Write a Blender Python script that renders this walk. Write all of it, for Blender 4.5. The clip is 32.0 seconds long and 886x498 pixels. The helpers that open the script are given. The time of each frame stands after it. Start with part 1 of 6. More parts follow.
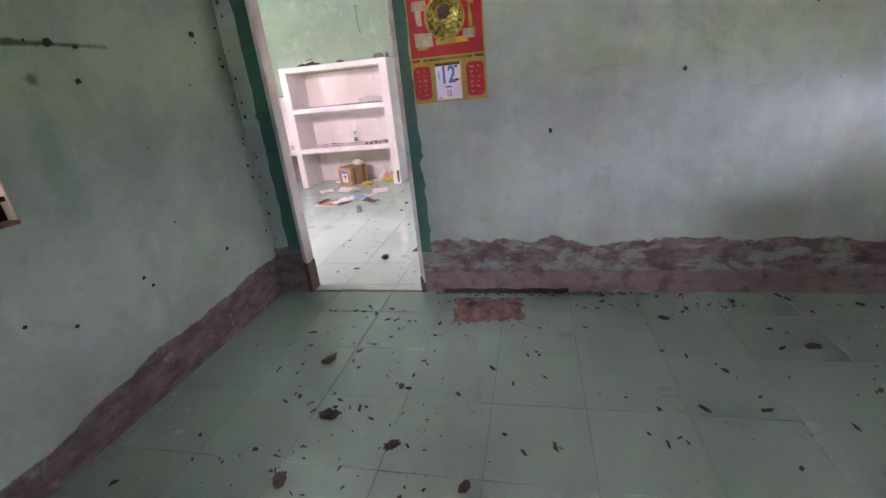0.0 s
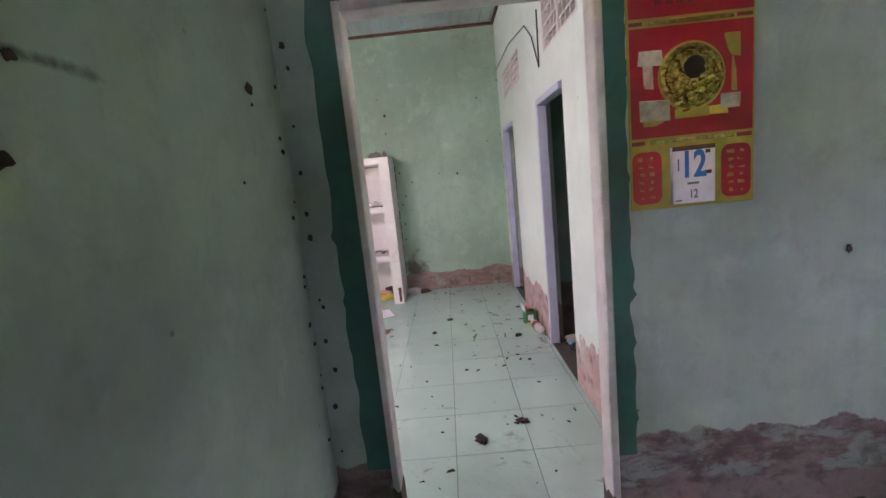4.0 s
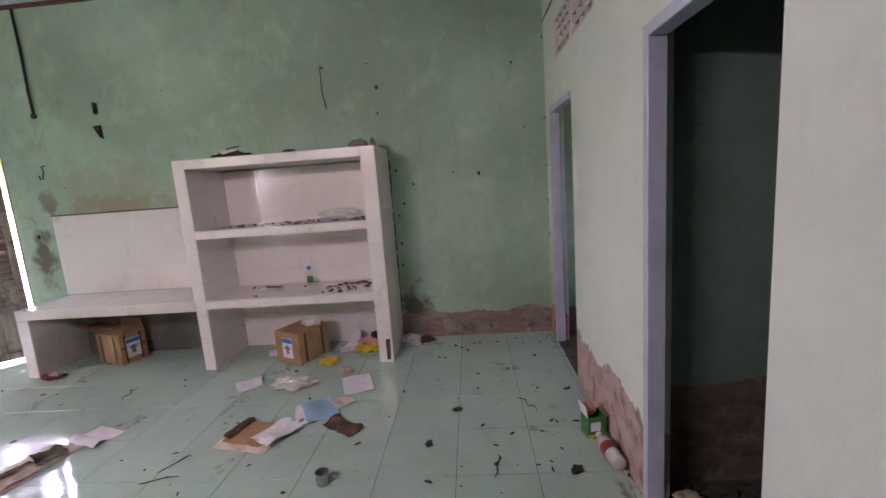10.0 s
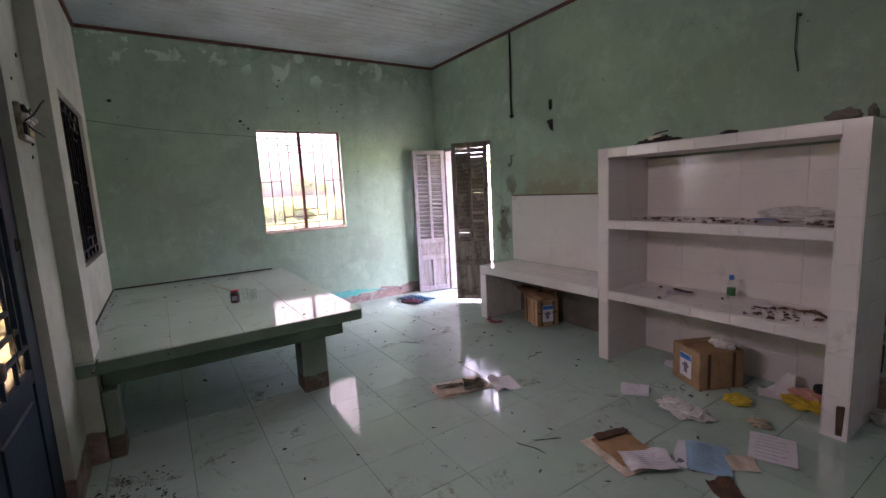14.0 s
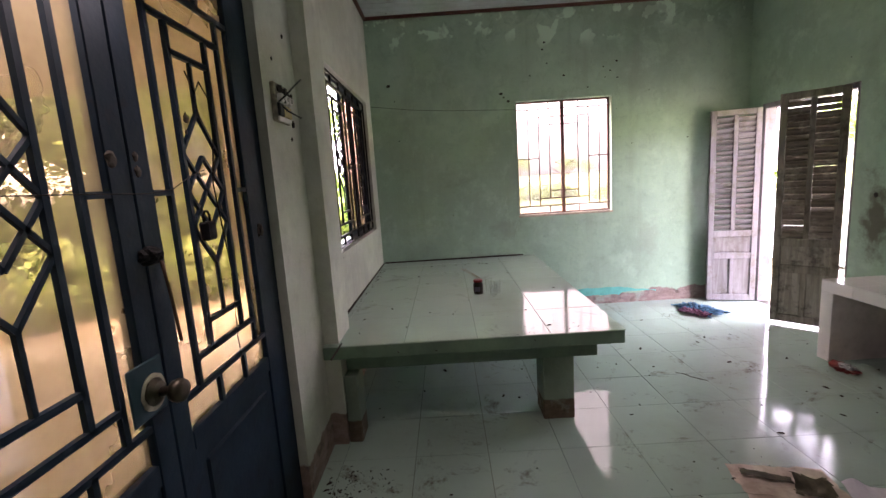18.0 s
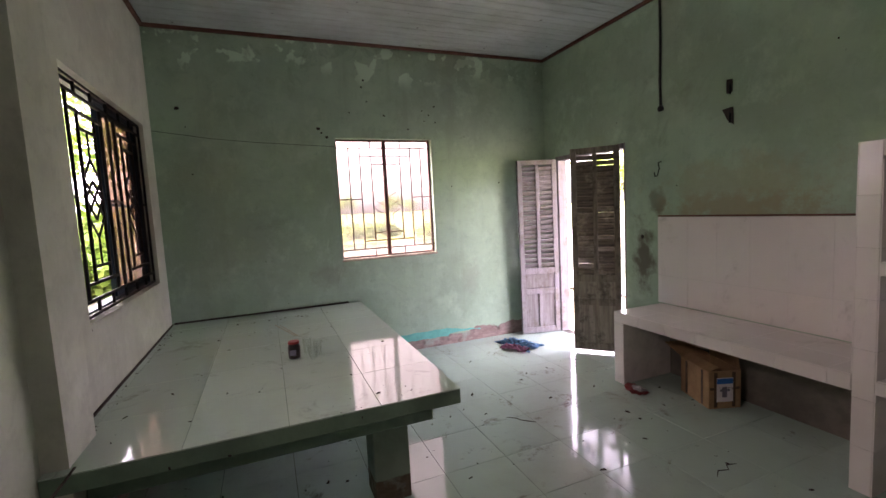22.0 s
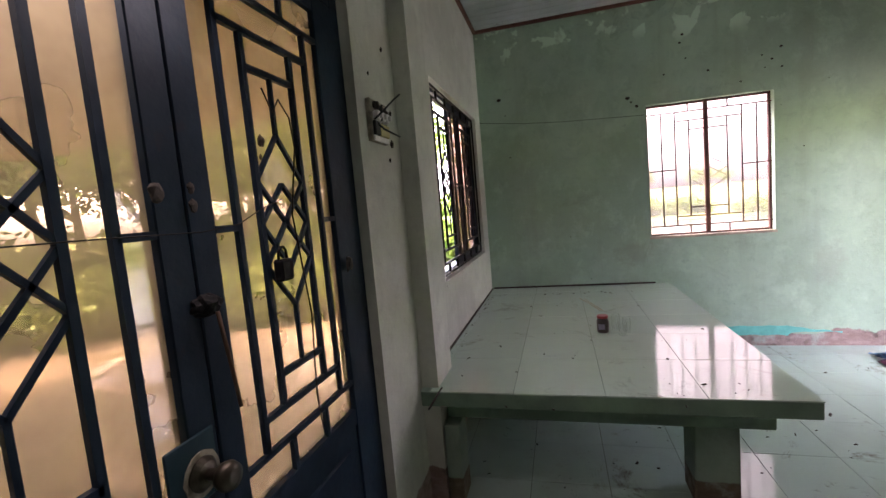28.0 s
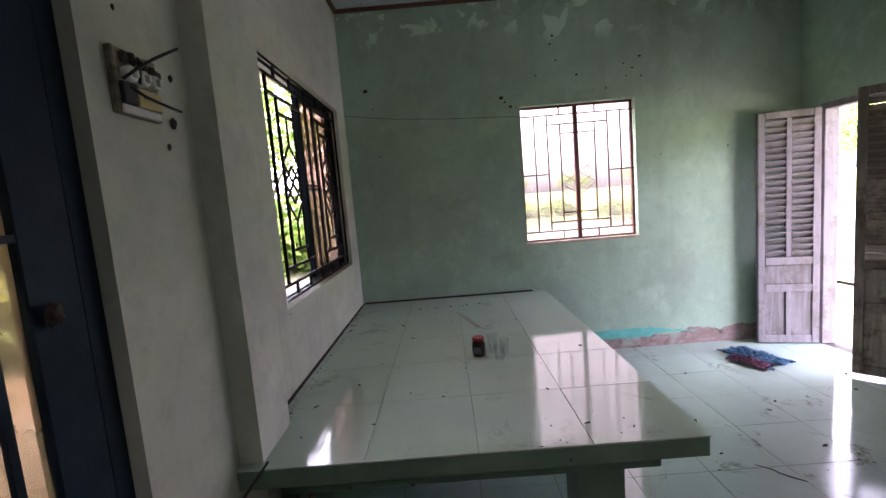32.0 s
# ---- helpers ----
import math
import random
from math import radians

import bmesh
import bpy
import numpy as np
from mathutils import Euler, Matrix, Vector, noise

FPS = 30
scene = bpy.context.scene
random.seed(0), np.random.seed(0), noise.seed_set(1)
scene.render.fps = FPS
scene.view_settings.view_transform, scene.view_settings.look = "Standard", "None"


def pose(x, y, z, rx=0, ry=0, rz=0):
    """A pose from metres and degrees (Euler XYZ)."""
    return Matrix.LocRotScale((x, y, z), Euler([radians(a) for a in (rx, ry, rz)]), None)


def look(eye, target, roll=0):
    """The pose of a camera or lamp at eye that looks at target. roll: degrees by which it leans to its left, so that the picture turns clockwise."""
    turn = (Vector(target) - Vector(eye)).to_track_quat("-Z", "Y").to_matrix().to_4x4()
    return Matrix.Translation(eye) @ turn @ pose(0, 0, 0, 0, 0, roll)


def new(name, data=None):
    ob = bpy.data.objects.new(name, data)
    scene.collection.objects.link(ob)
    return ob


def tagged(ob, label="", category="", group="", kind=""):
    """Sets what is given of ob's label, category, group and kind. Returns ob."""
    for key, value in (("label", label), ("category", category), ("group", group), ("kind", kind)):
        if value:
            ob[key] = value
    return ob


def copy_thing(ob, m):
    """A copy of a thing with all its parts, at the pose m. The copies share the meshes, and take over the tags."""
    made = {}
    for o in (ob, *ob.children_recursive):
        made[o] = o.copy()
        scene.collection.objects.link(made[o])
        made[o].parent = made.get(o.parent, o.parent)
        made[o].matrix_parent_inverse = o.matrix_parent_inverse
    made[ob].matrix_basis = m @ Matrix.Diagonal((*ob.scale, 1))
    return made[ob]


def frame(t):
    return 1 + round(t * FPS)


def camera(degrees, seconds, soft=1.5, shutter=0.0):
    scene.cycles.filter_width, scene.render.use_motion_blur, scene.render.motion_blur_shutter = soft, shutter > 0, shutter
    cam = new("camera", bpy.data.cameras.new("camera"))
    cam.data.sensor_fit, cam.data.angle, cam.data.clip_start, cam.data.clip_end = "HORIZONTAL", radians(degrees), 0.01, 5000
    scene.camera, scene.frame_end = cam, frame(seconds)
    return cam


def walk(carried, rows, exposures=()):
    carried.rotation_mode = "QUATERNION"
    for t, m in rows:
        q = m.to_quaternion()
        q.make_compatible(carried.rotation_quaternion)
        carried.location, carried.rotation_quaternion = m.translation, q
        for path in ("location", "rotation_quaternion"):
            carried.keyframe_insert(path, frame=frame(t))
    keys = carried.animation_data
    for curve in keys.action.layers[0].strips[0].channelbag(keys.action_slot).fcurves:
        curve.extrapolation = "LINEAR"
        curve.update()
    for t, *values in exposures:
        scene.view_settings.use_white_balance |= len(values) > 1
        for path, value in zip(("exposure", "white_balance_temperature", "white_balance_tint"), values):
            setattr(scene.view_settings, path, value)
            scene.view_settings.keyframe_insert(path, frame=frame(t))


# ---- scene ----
cam = camera(90.9, 32.0)
PATH = [
    (0, (-0.031, -0.112, 1.35), (-0.455, 1.708, 0.637), -5.8),
    (0.5, (-0.186, 0.076, 1.378), (-0.825, 1.903, 0.873), -6.4),
    (1, (-0.376, 0.168, 1.39), (-1.086, 1.991, 0.973), -6.8),
    (1.5, (-0.65, 0.223, 1.405), (-1.31, 2.069, 1.008), -7.0),
    (2, (-0.839, 0.322, 1.39), (-1.523, 2.168, 1.04), -7.7),
    (2.5, (-0.959, 0.519, 1.408), (-1.699, 2.347, 1.072), -8.5),
    (3, (-1.084, 0.665, 1.403), (-1.714, 2.534, 1.072), -7.9),
    (3.5, (-1.287, 0.82, 1.425), (-1.643, 2.759, 1.09), -7.1),
    (4, (-1.358, 0.974, 1.419), (-1.4, 2.949, 1.105), -5.8),
    (4.5, (-1.34, 1.172, 1.455), (-1.178, 3.151, 1.215), -4.2),
    (6.5, (-1.455, 1.814, 1.415), (-0.969, 3.743, 1.207), -3.3),
    (7, (-1.38, 1.95, 1.434), (-1.078, 3.915, 1.216), -3.2),
    (7.5, (-1.375, 2.016, 1.429), (-1.24, 3.995, 1.175), -4.0),
    (8, (-1.403, 2.155, 1.43), (-1.357, 4.138, 1.174), -5.3),
    (8.5, (-1.426, 2.311, 1.42), (-1.297, 4.289, 1.153), -5.7),
    (9, (-1.411, 2.41, 1.422), (-1.274, 4.383, 1.124), -5.7),
    (9.5, (-1.341, 2.582, 1.425), (-1.32, 4.559, 1.121), -5.2),
    (10, (-1.285, 2.697, 1.442), (-1.426, 4.668, 1.128), -4.2),
    (10.5, (-1.308, 2.802, 1.414), (-1.574, 4.765, 1.133), -3.2),
    (11, (-1.355, 2.962, 1.423), (-1.699, 4.914, 1.157), -3.1),
    (11.5, (-1.382, 3.049, 1.434), (-1.929, 4.953, 1.159), -3.5),
    (12, (-1.341, 3.085, 1.459), (-2.213, 4.864, 1.183), -3.3),
    (12.5, (-1.32, 3.086, 1.459), (-2.473, 4.697, 1.187), -2.7),
    (13, (-1.326, 3.064, 1.472), (-2.721, 4.472, 1.202), -2.6),
    (13.5, (-1.319, 3.036, 1.482), (-2.895, 4.238, 1.219), -2.9),
    (15.5, (-1.259, 3.094, 1.512), (-3.021, 3.99, 1.207), -2.0),
    (16, (-1.436, 3.121, 1.523), (-3.267, 3.874, 1.241), -1.5),
    (16.5, (-1.594, 3.106, 1.514), (-3.511, 3.609, 1.253), -1.5),
    (17, (-1.76, 3.148, 1.491), (-3.726, 3.413, 1.237), -1.9),
    (17.5, (-1.943, 3.268, 1.499), (-3.922, 3.336, 1.218), -2.9),
    (18, (-2.035, 3.291, 1.491), (-4.012, 3.265, 1.186), -3.7),
    (18.5, (-2.141, 3.281, 1.49), (-4.117, 3.337, 1.189), -3.9),
    (19, (-2.272, 3.249, 1.502), (-4.24, 3.436, 1.196), -4.4),
    (19.5, (-2.349, 3.237, 1.499), (-4.314, 3.467, 1.208), -4.7),
    (20, (-2.383, 3.266, 1.51), (-4.354, 3.453, 1.233), -4.8),
    (20.5, (-2.395, 3.286, 1.512), (-4.367, 3.492, 1.251), -4.5),
    (21, (-2.402, 3.329, 1.506), (-4.358, 3.67, 1.266), -4.0),
    (21.5, (-2.403, 3.364, 1.509), (-4.318, 3.903, 1.302), -3.5),
    (22, (-2.396, 3.396, 1.522), (-4.244, 4.139, 1.342), -3.0),
    (22.5, (-2.396, 3.413, 1.519), (-4.195, 4.272, 1.358), -2.5),
    (23, (-2.387, 3.383, 1.518), (-4.211, 4.19, 1.369), -2.4),
    (23.5, (-2.383, 3.35, 1.517), (-4.278, 3.971, 1.377), -2.8),
    (24, (-2.387, 3.317, 1.514), (-4.346, 3.695, 1.374), -3.3),
    (24.5, (-2.392, 3.306, 1.513), (-4.382, 3.431, 1.365), -3.8),
    (25, (-2.39, 3.285, 1.514), (-4.382, 3.192, 1.354), -4.2),
    (25.5, (-2.396, 3.276, 1.514), (-4.374, 3.038, 1.343), -4.4),
    (27.5, (-2.403, 3.283, 1.516), (-4.35, 2.869, 1.331), -4.7),
    (28, (-2.383, 3.265, 1.516), (-4.305, 2.745, 1.326), -5.0),
    (28.5, (-2.382, 3.262, 1.515), (-4.277, 2.65, 1.328), -5.2),
    (29, (-2.404, 3.299, 1.512), (-4.291, 2.665, 1.319), -5.2),
    (29.5, (-2.443, 3.362, 1.502), (-4.349, 2.796, 1.284), -5.1),
    (30, (-2.548, 3.354, 1.479), (-4.493, 2.94, 1.266), -4.9),
    (30.5, (-2.731, 3.291, 1.497), (-4.705, 3.057, 1.27), -4.9),
    (31, (-2.828, 3.278, 1.494), (-4.807, 3.123, 1.253), -5.3),
    (31.5, (-2.875, 3.319, 1.5), (-4.858, 3.2, 1.271), -5.2),
    (32, (-2.901, 3.367, 1.516), (-4.889, 3.347, 1.296), -4.7),
]
walk(cam, [(t, look(eye, target, roll)) for t, eye, target, roll in PATH],
     [(0, 8.05, 6600, 49), (0.6, 7.65, 6650, 49), (1.2, 7.2, 6650, 47), (2, 7.25, 6600, 42), (3, 6.95, 6450, 28), (4, 7.5, 6450, 41),
      (4.5, 7.45, 6450, 41), (7, 7.3, 6500, 40), (8, 7.28, 6500, 40), (9, 7.05, 6550, 41), (10, 6.8, 6600, 42), (11, 6.6, 6620, 42),
      (12, 6.15, 6600, 43), (13, 5.65, 6600, 44), (17, 6.0, 7100, 38), (18, 5.82, 7150, 37), (20, 5.6, 7400, 39), (23, 5.45, 7300, 41),
      (25, 5.65, 7250, 40), (28, 5.65, 7000, 38), (30, 5.65, 6850, 36), (32, 5.4, 6600, 39)])

# ---------------------------------------------------------------- world, sun
world = bpy.data.worlds.new("World")
scene.world = world
world.use_nodes = True
_nt = world.node_tree
_sky = _nt.nodes.new("ShaderNodeTexSky")
_sky.sky_type = "NISHITA"
_sky.sun_disc = False
_sky.sun_elevation = radians(55)
_sky.sun_rotation = radians(200)
_sky.air_density, _sky.dust_density, _sky.ozone_density = 1.0, 5.0, 1.0
_hs = _nt.nodes.new("ShaderNodeHueSaturation")
_hs.inputs["Saturation"].default_value = 0.12
_nt.links.new(_sky.outputs[0], _hs.inputs["Color"])
_bg = _nt.nodes["Background"]
_cool = _nt.nodes.new("ShaderNodeMix")
_cool.data_type, _cool.blend_type = "RGBA", "MULTIPLY"
_cool.inputs[0].default_value = 1.0
_cool.inputs[7].default_value = (0.92, 0.98, 1.12, 1)
_nt.links.new(_hs.outputs[0], _cool.inputs[6])
_nt.links.new(_cool.outputs[2], _bg.inputs[0])
_bg.inputs[1].default_value = 0.15

sun_data = bpy.data.lights.new("sun", "SUN")
sun_data.energy, sun_data.angle, sun_data.color = 1.5, radians(14), (1.0, 0.96, 0.9)
sun = new("sun", sun_data)
sun.matrix_world = look((0, 0, 20), (-4.5, 12.0, 0))


def window_light(name, m, w, h, watts, color):
    """An added area lamp that stands in for the sky's light through one opening."""
    d = bpy.data.lights.new(name, "AREA")
    d.shape, d.size, d.size_y, d.energy, d.color = "RECTANGLE", w, h, watts, color
    ob = new(name, d)
    ob.matrix_world = m
    return ob


# strip lamp added under the lintel to brighten the kitchen's east side
window_light("gate_fill_lamp", look((-3.13, 2.525, 2.22), (-1.6, 4.4, 0.9)), 1.28, 0.10, 0.45, (1.0, 0.97, 0.93))

# ---------------------------------------------------------------- plan (metres)
AX0, AX1, AY0, AY1 = -1.893, 2.6, -2.7, 2.523     # first room
KX0, KX1, KY0, KY1 = -6.88, -0.607, 2.548, 6.59   # kitchen
HC = 3.22                                         # ceiling
KYE = 2.62                                       # kitchen face of the wall with the first doorway
DAX0, DAX1, DAZ = -1.68, -0.79, 2.033             # doorway between the rooms
GX0, GX1, GZ = -3.96, -2.32, 2.33                # iron door
W2X0, W2X1, W2Z0, W2Z1 = -6.60, -5.04, 1.04, 2.325   # window to the porch
WWY0, WWY1, WWZ0, WWZ1 = 4.102, 5.123, 1.062, 2.283  # west window
NDX0, NDX1, NDZ = -6.67, -5.61, 2.06              # back door
D1Y0, D1Y1, D1Z = 3.72, 4.445, 1.94               # first partition door
D2Y0, D2Y1, D2Z = 5.65, 6.36, 1.945               # second partition door
AWY0, AWY1, AWZ0, AWZ1 = -0.458, 1.090, 1.026, 2.248   # first room's window
B1Y0, B1Y1, B1Z0, B1Z1 = 3.35, 4.14, 2.20, 2.53   # pierced panel over the first partition door
B2Y0, B2Y1, B2Z0, B2Z1 = 5.09, 6.13, 2.24, 2.52   # the same over the second
TILE = 0.4
TX, TY = -4.24, 4.64                            # a crossing of the floor joints


# ---------------------------------------------------------------- mesh helpers
def box(bm, x0, x1, y0, y1, z0, z1):
    v = [bm.verts.new(p) for p in ((x0, y0, z0), (x1, y0, z0), (x1, y1, z0), (x0, y1, z0), (x0, y0, z1), (x1, y0, z1), (x1, y1, z1), (x0, y1, z1))]
    for f in ((0, 3, 2, 1), (4, 5, 6, 7), (0, 1, 5, 4), (1, 2, 6, 5), (2, 3, 7, 6), (3, 0, 4, 7)):
        bm.faces.new([v[i] for i in f])
    return v


def bevelled(bm, w=0.004, seg=1):
    bmesh.ops.bevel(bm, geom=bm.edges[:], offset=w, segments=seg, affect="EDGES", profile=0.6)
    return bm


def rough_up(bm, amount, scale, seed=0):
    for v in bm.verts:
        v.co += Vector(noise.noise_vector(v.co * scale + Vector((seed, seed * 1.7, 0)))) * amount
    return bm


def boxed(x0, x1, y0, y1, z0, z1, bevel=0.003):
    bm = bmesh.new()
    box(bm, x0, x1, y0, y1, z0, z1)
    if bevel:
        bevelled(bm, bevel)
    return bm


def mesh_of(bm, name, material, smooth=False):
    me = bpy.data.meshes.new(name)
    bmesh.ops.recalc_face_normals(bm, faces=bm.faces[:])
    bm.to_mesh(me)
    bm.free()
    me.materials.append(material)
    if smooth:
        for p in me.polygons:
            p.use_smooth = True
    return me


def part(name, bm, material, parent=None, label="", smooth=False):
    ob = new(name, mesh_of(bm, name, material, smooth))
    ob.parent = parent
    if label:
        ob["label"] = label
    return ob


def thing(name, label, category, m=None, group="", kind=""):
    ob = new(name)
    ob.empty_display_size = 0.1
    if m is not None:
        ob.matrix_world = m
    return tagged(ob, label, category, group, kind)


def solid(name, bm, material, label, category, m=None, group="", kind="", smooth=False):
    ob = new(name, mesh_of(bm, name, material, smooth))
    if m is not None:
        ob.matrix_world = m
    return tagged(ob, label, category, group, kind)


def tube(bm, pts, r, n=8, caps=True):
    """A round bar along a line of points."""
    pts = [Vector(p) for p in pts]
    rings = []
    for i, p in enumerate(pts):
        d = (pts[min(i + 1, len(pts) - 1)] - pts[max(i - 1, 0)]).normalized()
        a = d.orthogonal().normalized()
        if rings:
            a = (a0 - d * a0.dot(d)).normalized()
        a0 = a
        b = d.cross(a)
        rr = r[i] if isinstance(r, (list, tuple)) else r
        rings.append([bm.verts.new(p + (a * math.cos(t) + b * math.sin(t)) * rr) for t in [2 * math.pi * k / n for k in range(n)]])
    for r0, r1 in zip(rings, rings[1:]):
        for k in range(n):
            bm.faces.new((r0[k], r0[(k + 1) % n], r1[(k + 1) % n], r1[k]))
    if caps:
        bm.faces.new(rings[0][::-1])
        bm.faces.new(rings[-1])
    return bm


def lathe(bm, profile, n=20, at=(0, 0, 0)):
    """A turned body from (radius, height) pairs."""
    rings = []
    for r, z in profile:
        rings.append([bm.verts.new((at[0] + r * math.cos(2 * math.pi * k / n), at[1] + r * math.sin(2 * math.pi * k / n), at[2] + z)) for k in range(n)])
    for r0, r1 in zip(rings, rings[1:]):
        for k in range(n):
            bm.faces.new((r0[k], r0[(k + 1) % n], r1[(k + 1) % n], r1[k]))
    bm.faces.new(rings[0][::-1])
    bm.faces.new(rings[-1])
    return bm


def wall(name, axis, a0, a1, t0, t1, material, holes=(), z0=-0.03, z1=HC):
    """A wall along x or y, from t0 to t1 thick, with openings (a, b, low, high) through it; only outside faces."""
    holes = [(h[0], h[1], z0 if h[2] <= 0 else h[2], h[3]) for h in holes]
    us = sorted({a0, a1, *[h[0] for h in holes], *[h[1] for h in holes]})
    zs = sorted({z0, z1, *[h[2] for h in holes], *[h[3] for h in holes]})
    us = [u for u in us if a0 <= u <= a1]
    zs = [z for z in zs if z0 <= z <= z1]

    def full(i, j):
        if not (0 <= i < len(us) - 1 and 0 <= j < len(zs) - 1):
            return False
        u, z = (us[i] + us[i + 1]) / 2, (zs[j] + zs[j + 1]) / 2
        return not any(h[0] < u < h[1] and h[2] < z < h[3] for h in holes)
    bm = bmesh.new()
    keep = {}

    def v(u, t, z):
        k = (u, t, z)
        if k not in keep:
            keep[k] = bm.verts.new((u, t, z) if axis == "x" else (t, u, z))
        return keep[k]
    for i in range(len(us) - 1):
        for j in range(len(zs) - 1):
            if not full(i, j):
                continue
            a, b, c, d = us[i], us[i + 1], zs[j], zs[j + 1]
            for t in (t0, t1):
                bm.faces.new([v(a, t, c), v(b, t, c), v(b, t, d), v(a, t, d)])
            for ok, q in ((full(i - 1, j), ((a, t0, c), (a, t1, c), (a, t1, d), (a, t0, d))), (full(i + 1, j), ((b, t0, c), (b, t1, c), (b, t1, d), (b, t0, d))),
                          (full(i, j - 1), ((a, t0, c), (b, t0, c), (b, t1, c), (a, t1, c))), (full(i, j + 1), ((a, t0, d), (b, t0, d), (b, t1, d), (a, t1, d)))):
                if not ok:
                    bm.faces.new([v(*p) for p in q])
    return tagged(part(name, bm, material), kind="structure")


# ---------------------------------------------------------------- materials
class Nodes:
    """A short way to write node trees."""

    def __init__(self, name):
        self.mat = bpy.data.materials.new(name)
        self.mat.use_nodes = True
        self.t = self.mat.node_tree
        self.bsdf = self.t.nodes["Principled BSDF"]
        self.out = self.t.nodes["Material Output"]
        self.pos = self.add("ShaderNodeNewGeometry").outputs["Position"]
        self.objco = None

    def add(self, kind, **sets):
        n = self.t.nodes.new(kind)
        for k, val in sets.items():
            if k == "op":
                n.operation = val
            elif k == "blend":
                n.blend_type = val
            elif k == "dims":
                n.noise_dimensions = val
            elif k == "feature":
                n.feature = val
        return n

    def put(self, socket, val):
        if hasattr(val, "is_output"):
            self.t.links.new(val, socket)
        elif isinstance(val, (tuple, list)) and len(val) == 3 and socket.type == "RGBA":
            socket.default_value = (*val, 1)
        else:
            socket.default_value = val

    def local(self):
        if self.objco is None:
            self.objco = self.add("ShaderNodeTexCoord").outputs["Object"]
        return self.objco

    def noise(self, scale, detail=4, rough=0.55, co=None, stretch=None, warp=0.0):
        co = co or self.pos
        if stretch:
            m = self.add("ShaderNodeMapping")
            self.put(m.inputs["Vector"], co)
            m.inputs["Scale"].default_value = stretch
            co = m.outputs[0]
        n = self.add("ShaderNodeTexNoise")
        self.put(n.inputs["Vector"], co)
        n.inputs["Scale"].default_value = scale
        n.inputs["Detail"].default_value = detail
        n.inputs["Roughness"].default_value = rough
        n.inputs["Distortion"].default_value = warp
        return n.outputs["Fac"]

    def spots(self, scale, co=None):
        n = self.add("ShaderNodeTexVoronoi")
        self.put(n.inputs["Vector"], co or self.pos)
        n.inputs["Scale"].default_value = scale
        return n.outputs["Distance"]

    def math(self, op, a, b=0.0):
        n = self.add("ShaderNodeMath", op=op)
        self.put(n.inputs[0], a)
        self.put(n.inputs[1], b)
        return n.outputs[0]

    def step(self, x, lo, hi):
        n = self.add("ShaderNodeMapRange")
        n.interpolation_type = "SMOOTHSTEP"
        self.put(n.inputs["Value"], x)
        n.inputs["From Min"].default_value, n.inputs["From Max"].default_value = lo, hi
        return n.outputs[0]

    def mix(self, f, a, b, blend="MIX"):
        n = self.add("ShaderNodeMix")
        n.data_type = "RGBA"
        n.blend_type = blend
        self.put(n.inputs[0], f)
        self.put(n.inputs[6], a)
        self.put(n.inputs[7], b)
        return n.outputs[2]

    def axis(self, i, co=None):
        n = self.add("ShaderNodeSeparateXYZ")
        self.put(n.inputs[0], co or self.pos)
        return n.outputs[i]

    def random(self):
        return self.add("ShaderNodeObjectInfo").outputs["Random"]

    def done(self, color, rough=0.6, bump=None, depth=0.002, metal=0.0, spec=0.5, **more):
        self.put(self.bsdf.inputs["Base Color"], color)
        self.put(self.bsdf.inputs["Roughness"], rough)
        self.put(self.bsdf.inputs["Metallic"], metal)
        self.bsdf.inputs["Specular IOR Level"].default_value = spec
        for k, val in more.items():
            self.put(self.bsdf.inputs[k], val)
        if bump is not None:
            b = self.add("ShaderNodeBump")
            b.inputs["Strength"].default_value = 1.0
            b.inputs["Distance"].default_value = depth
            self.put(b.inputs["Height"], bump)
            self.put(self.bsdf.inputs["Normal"], b.outputs[0])
        return self.mat


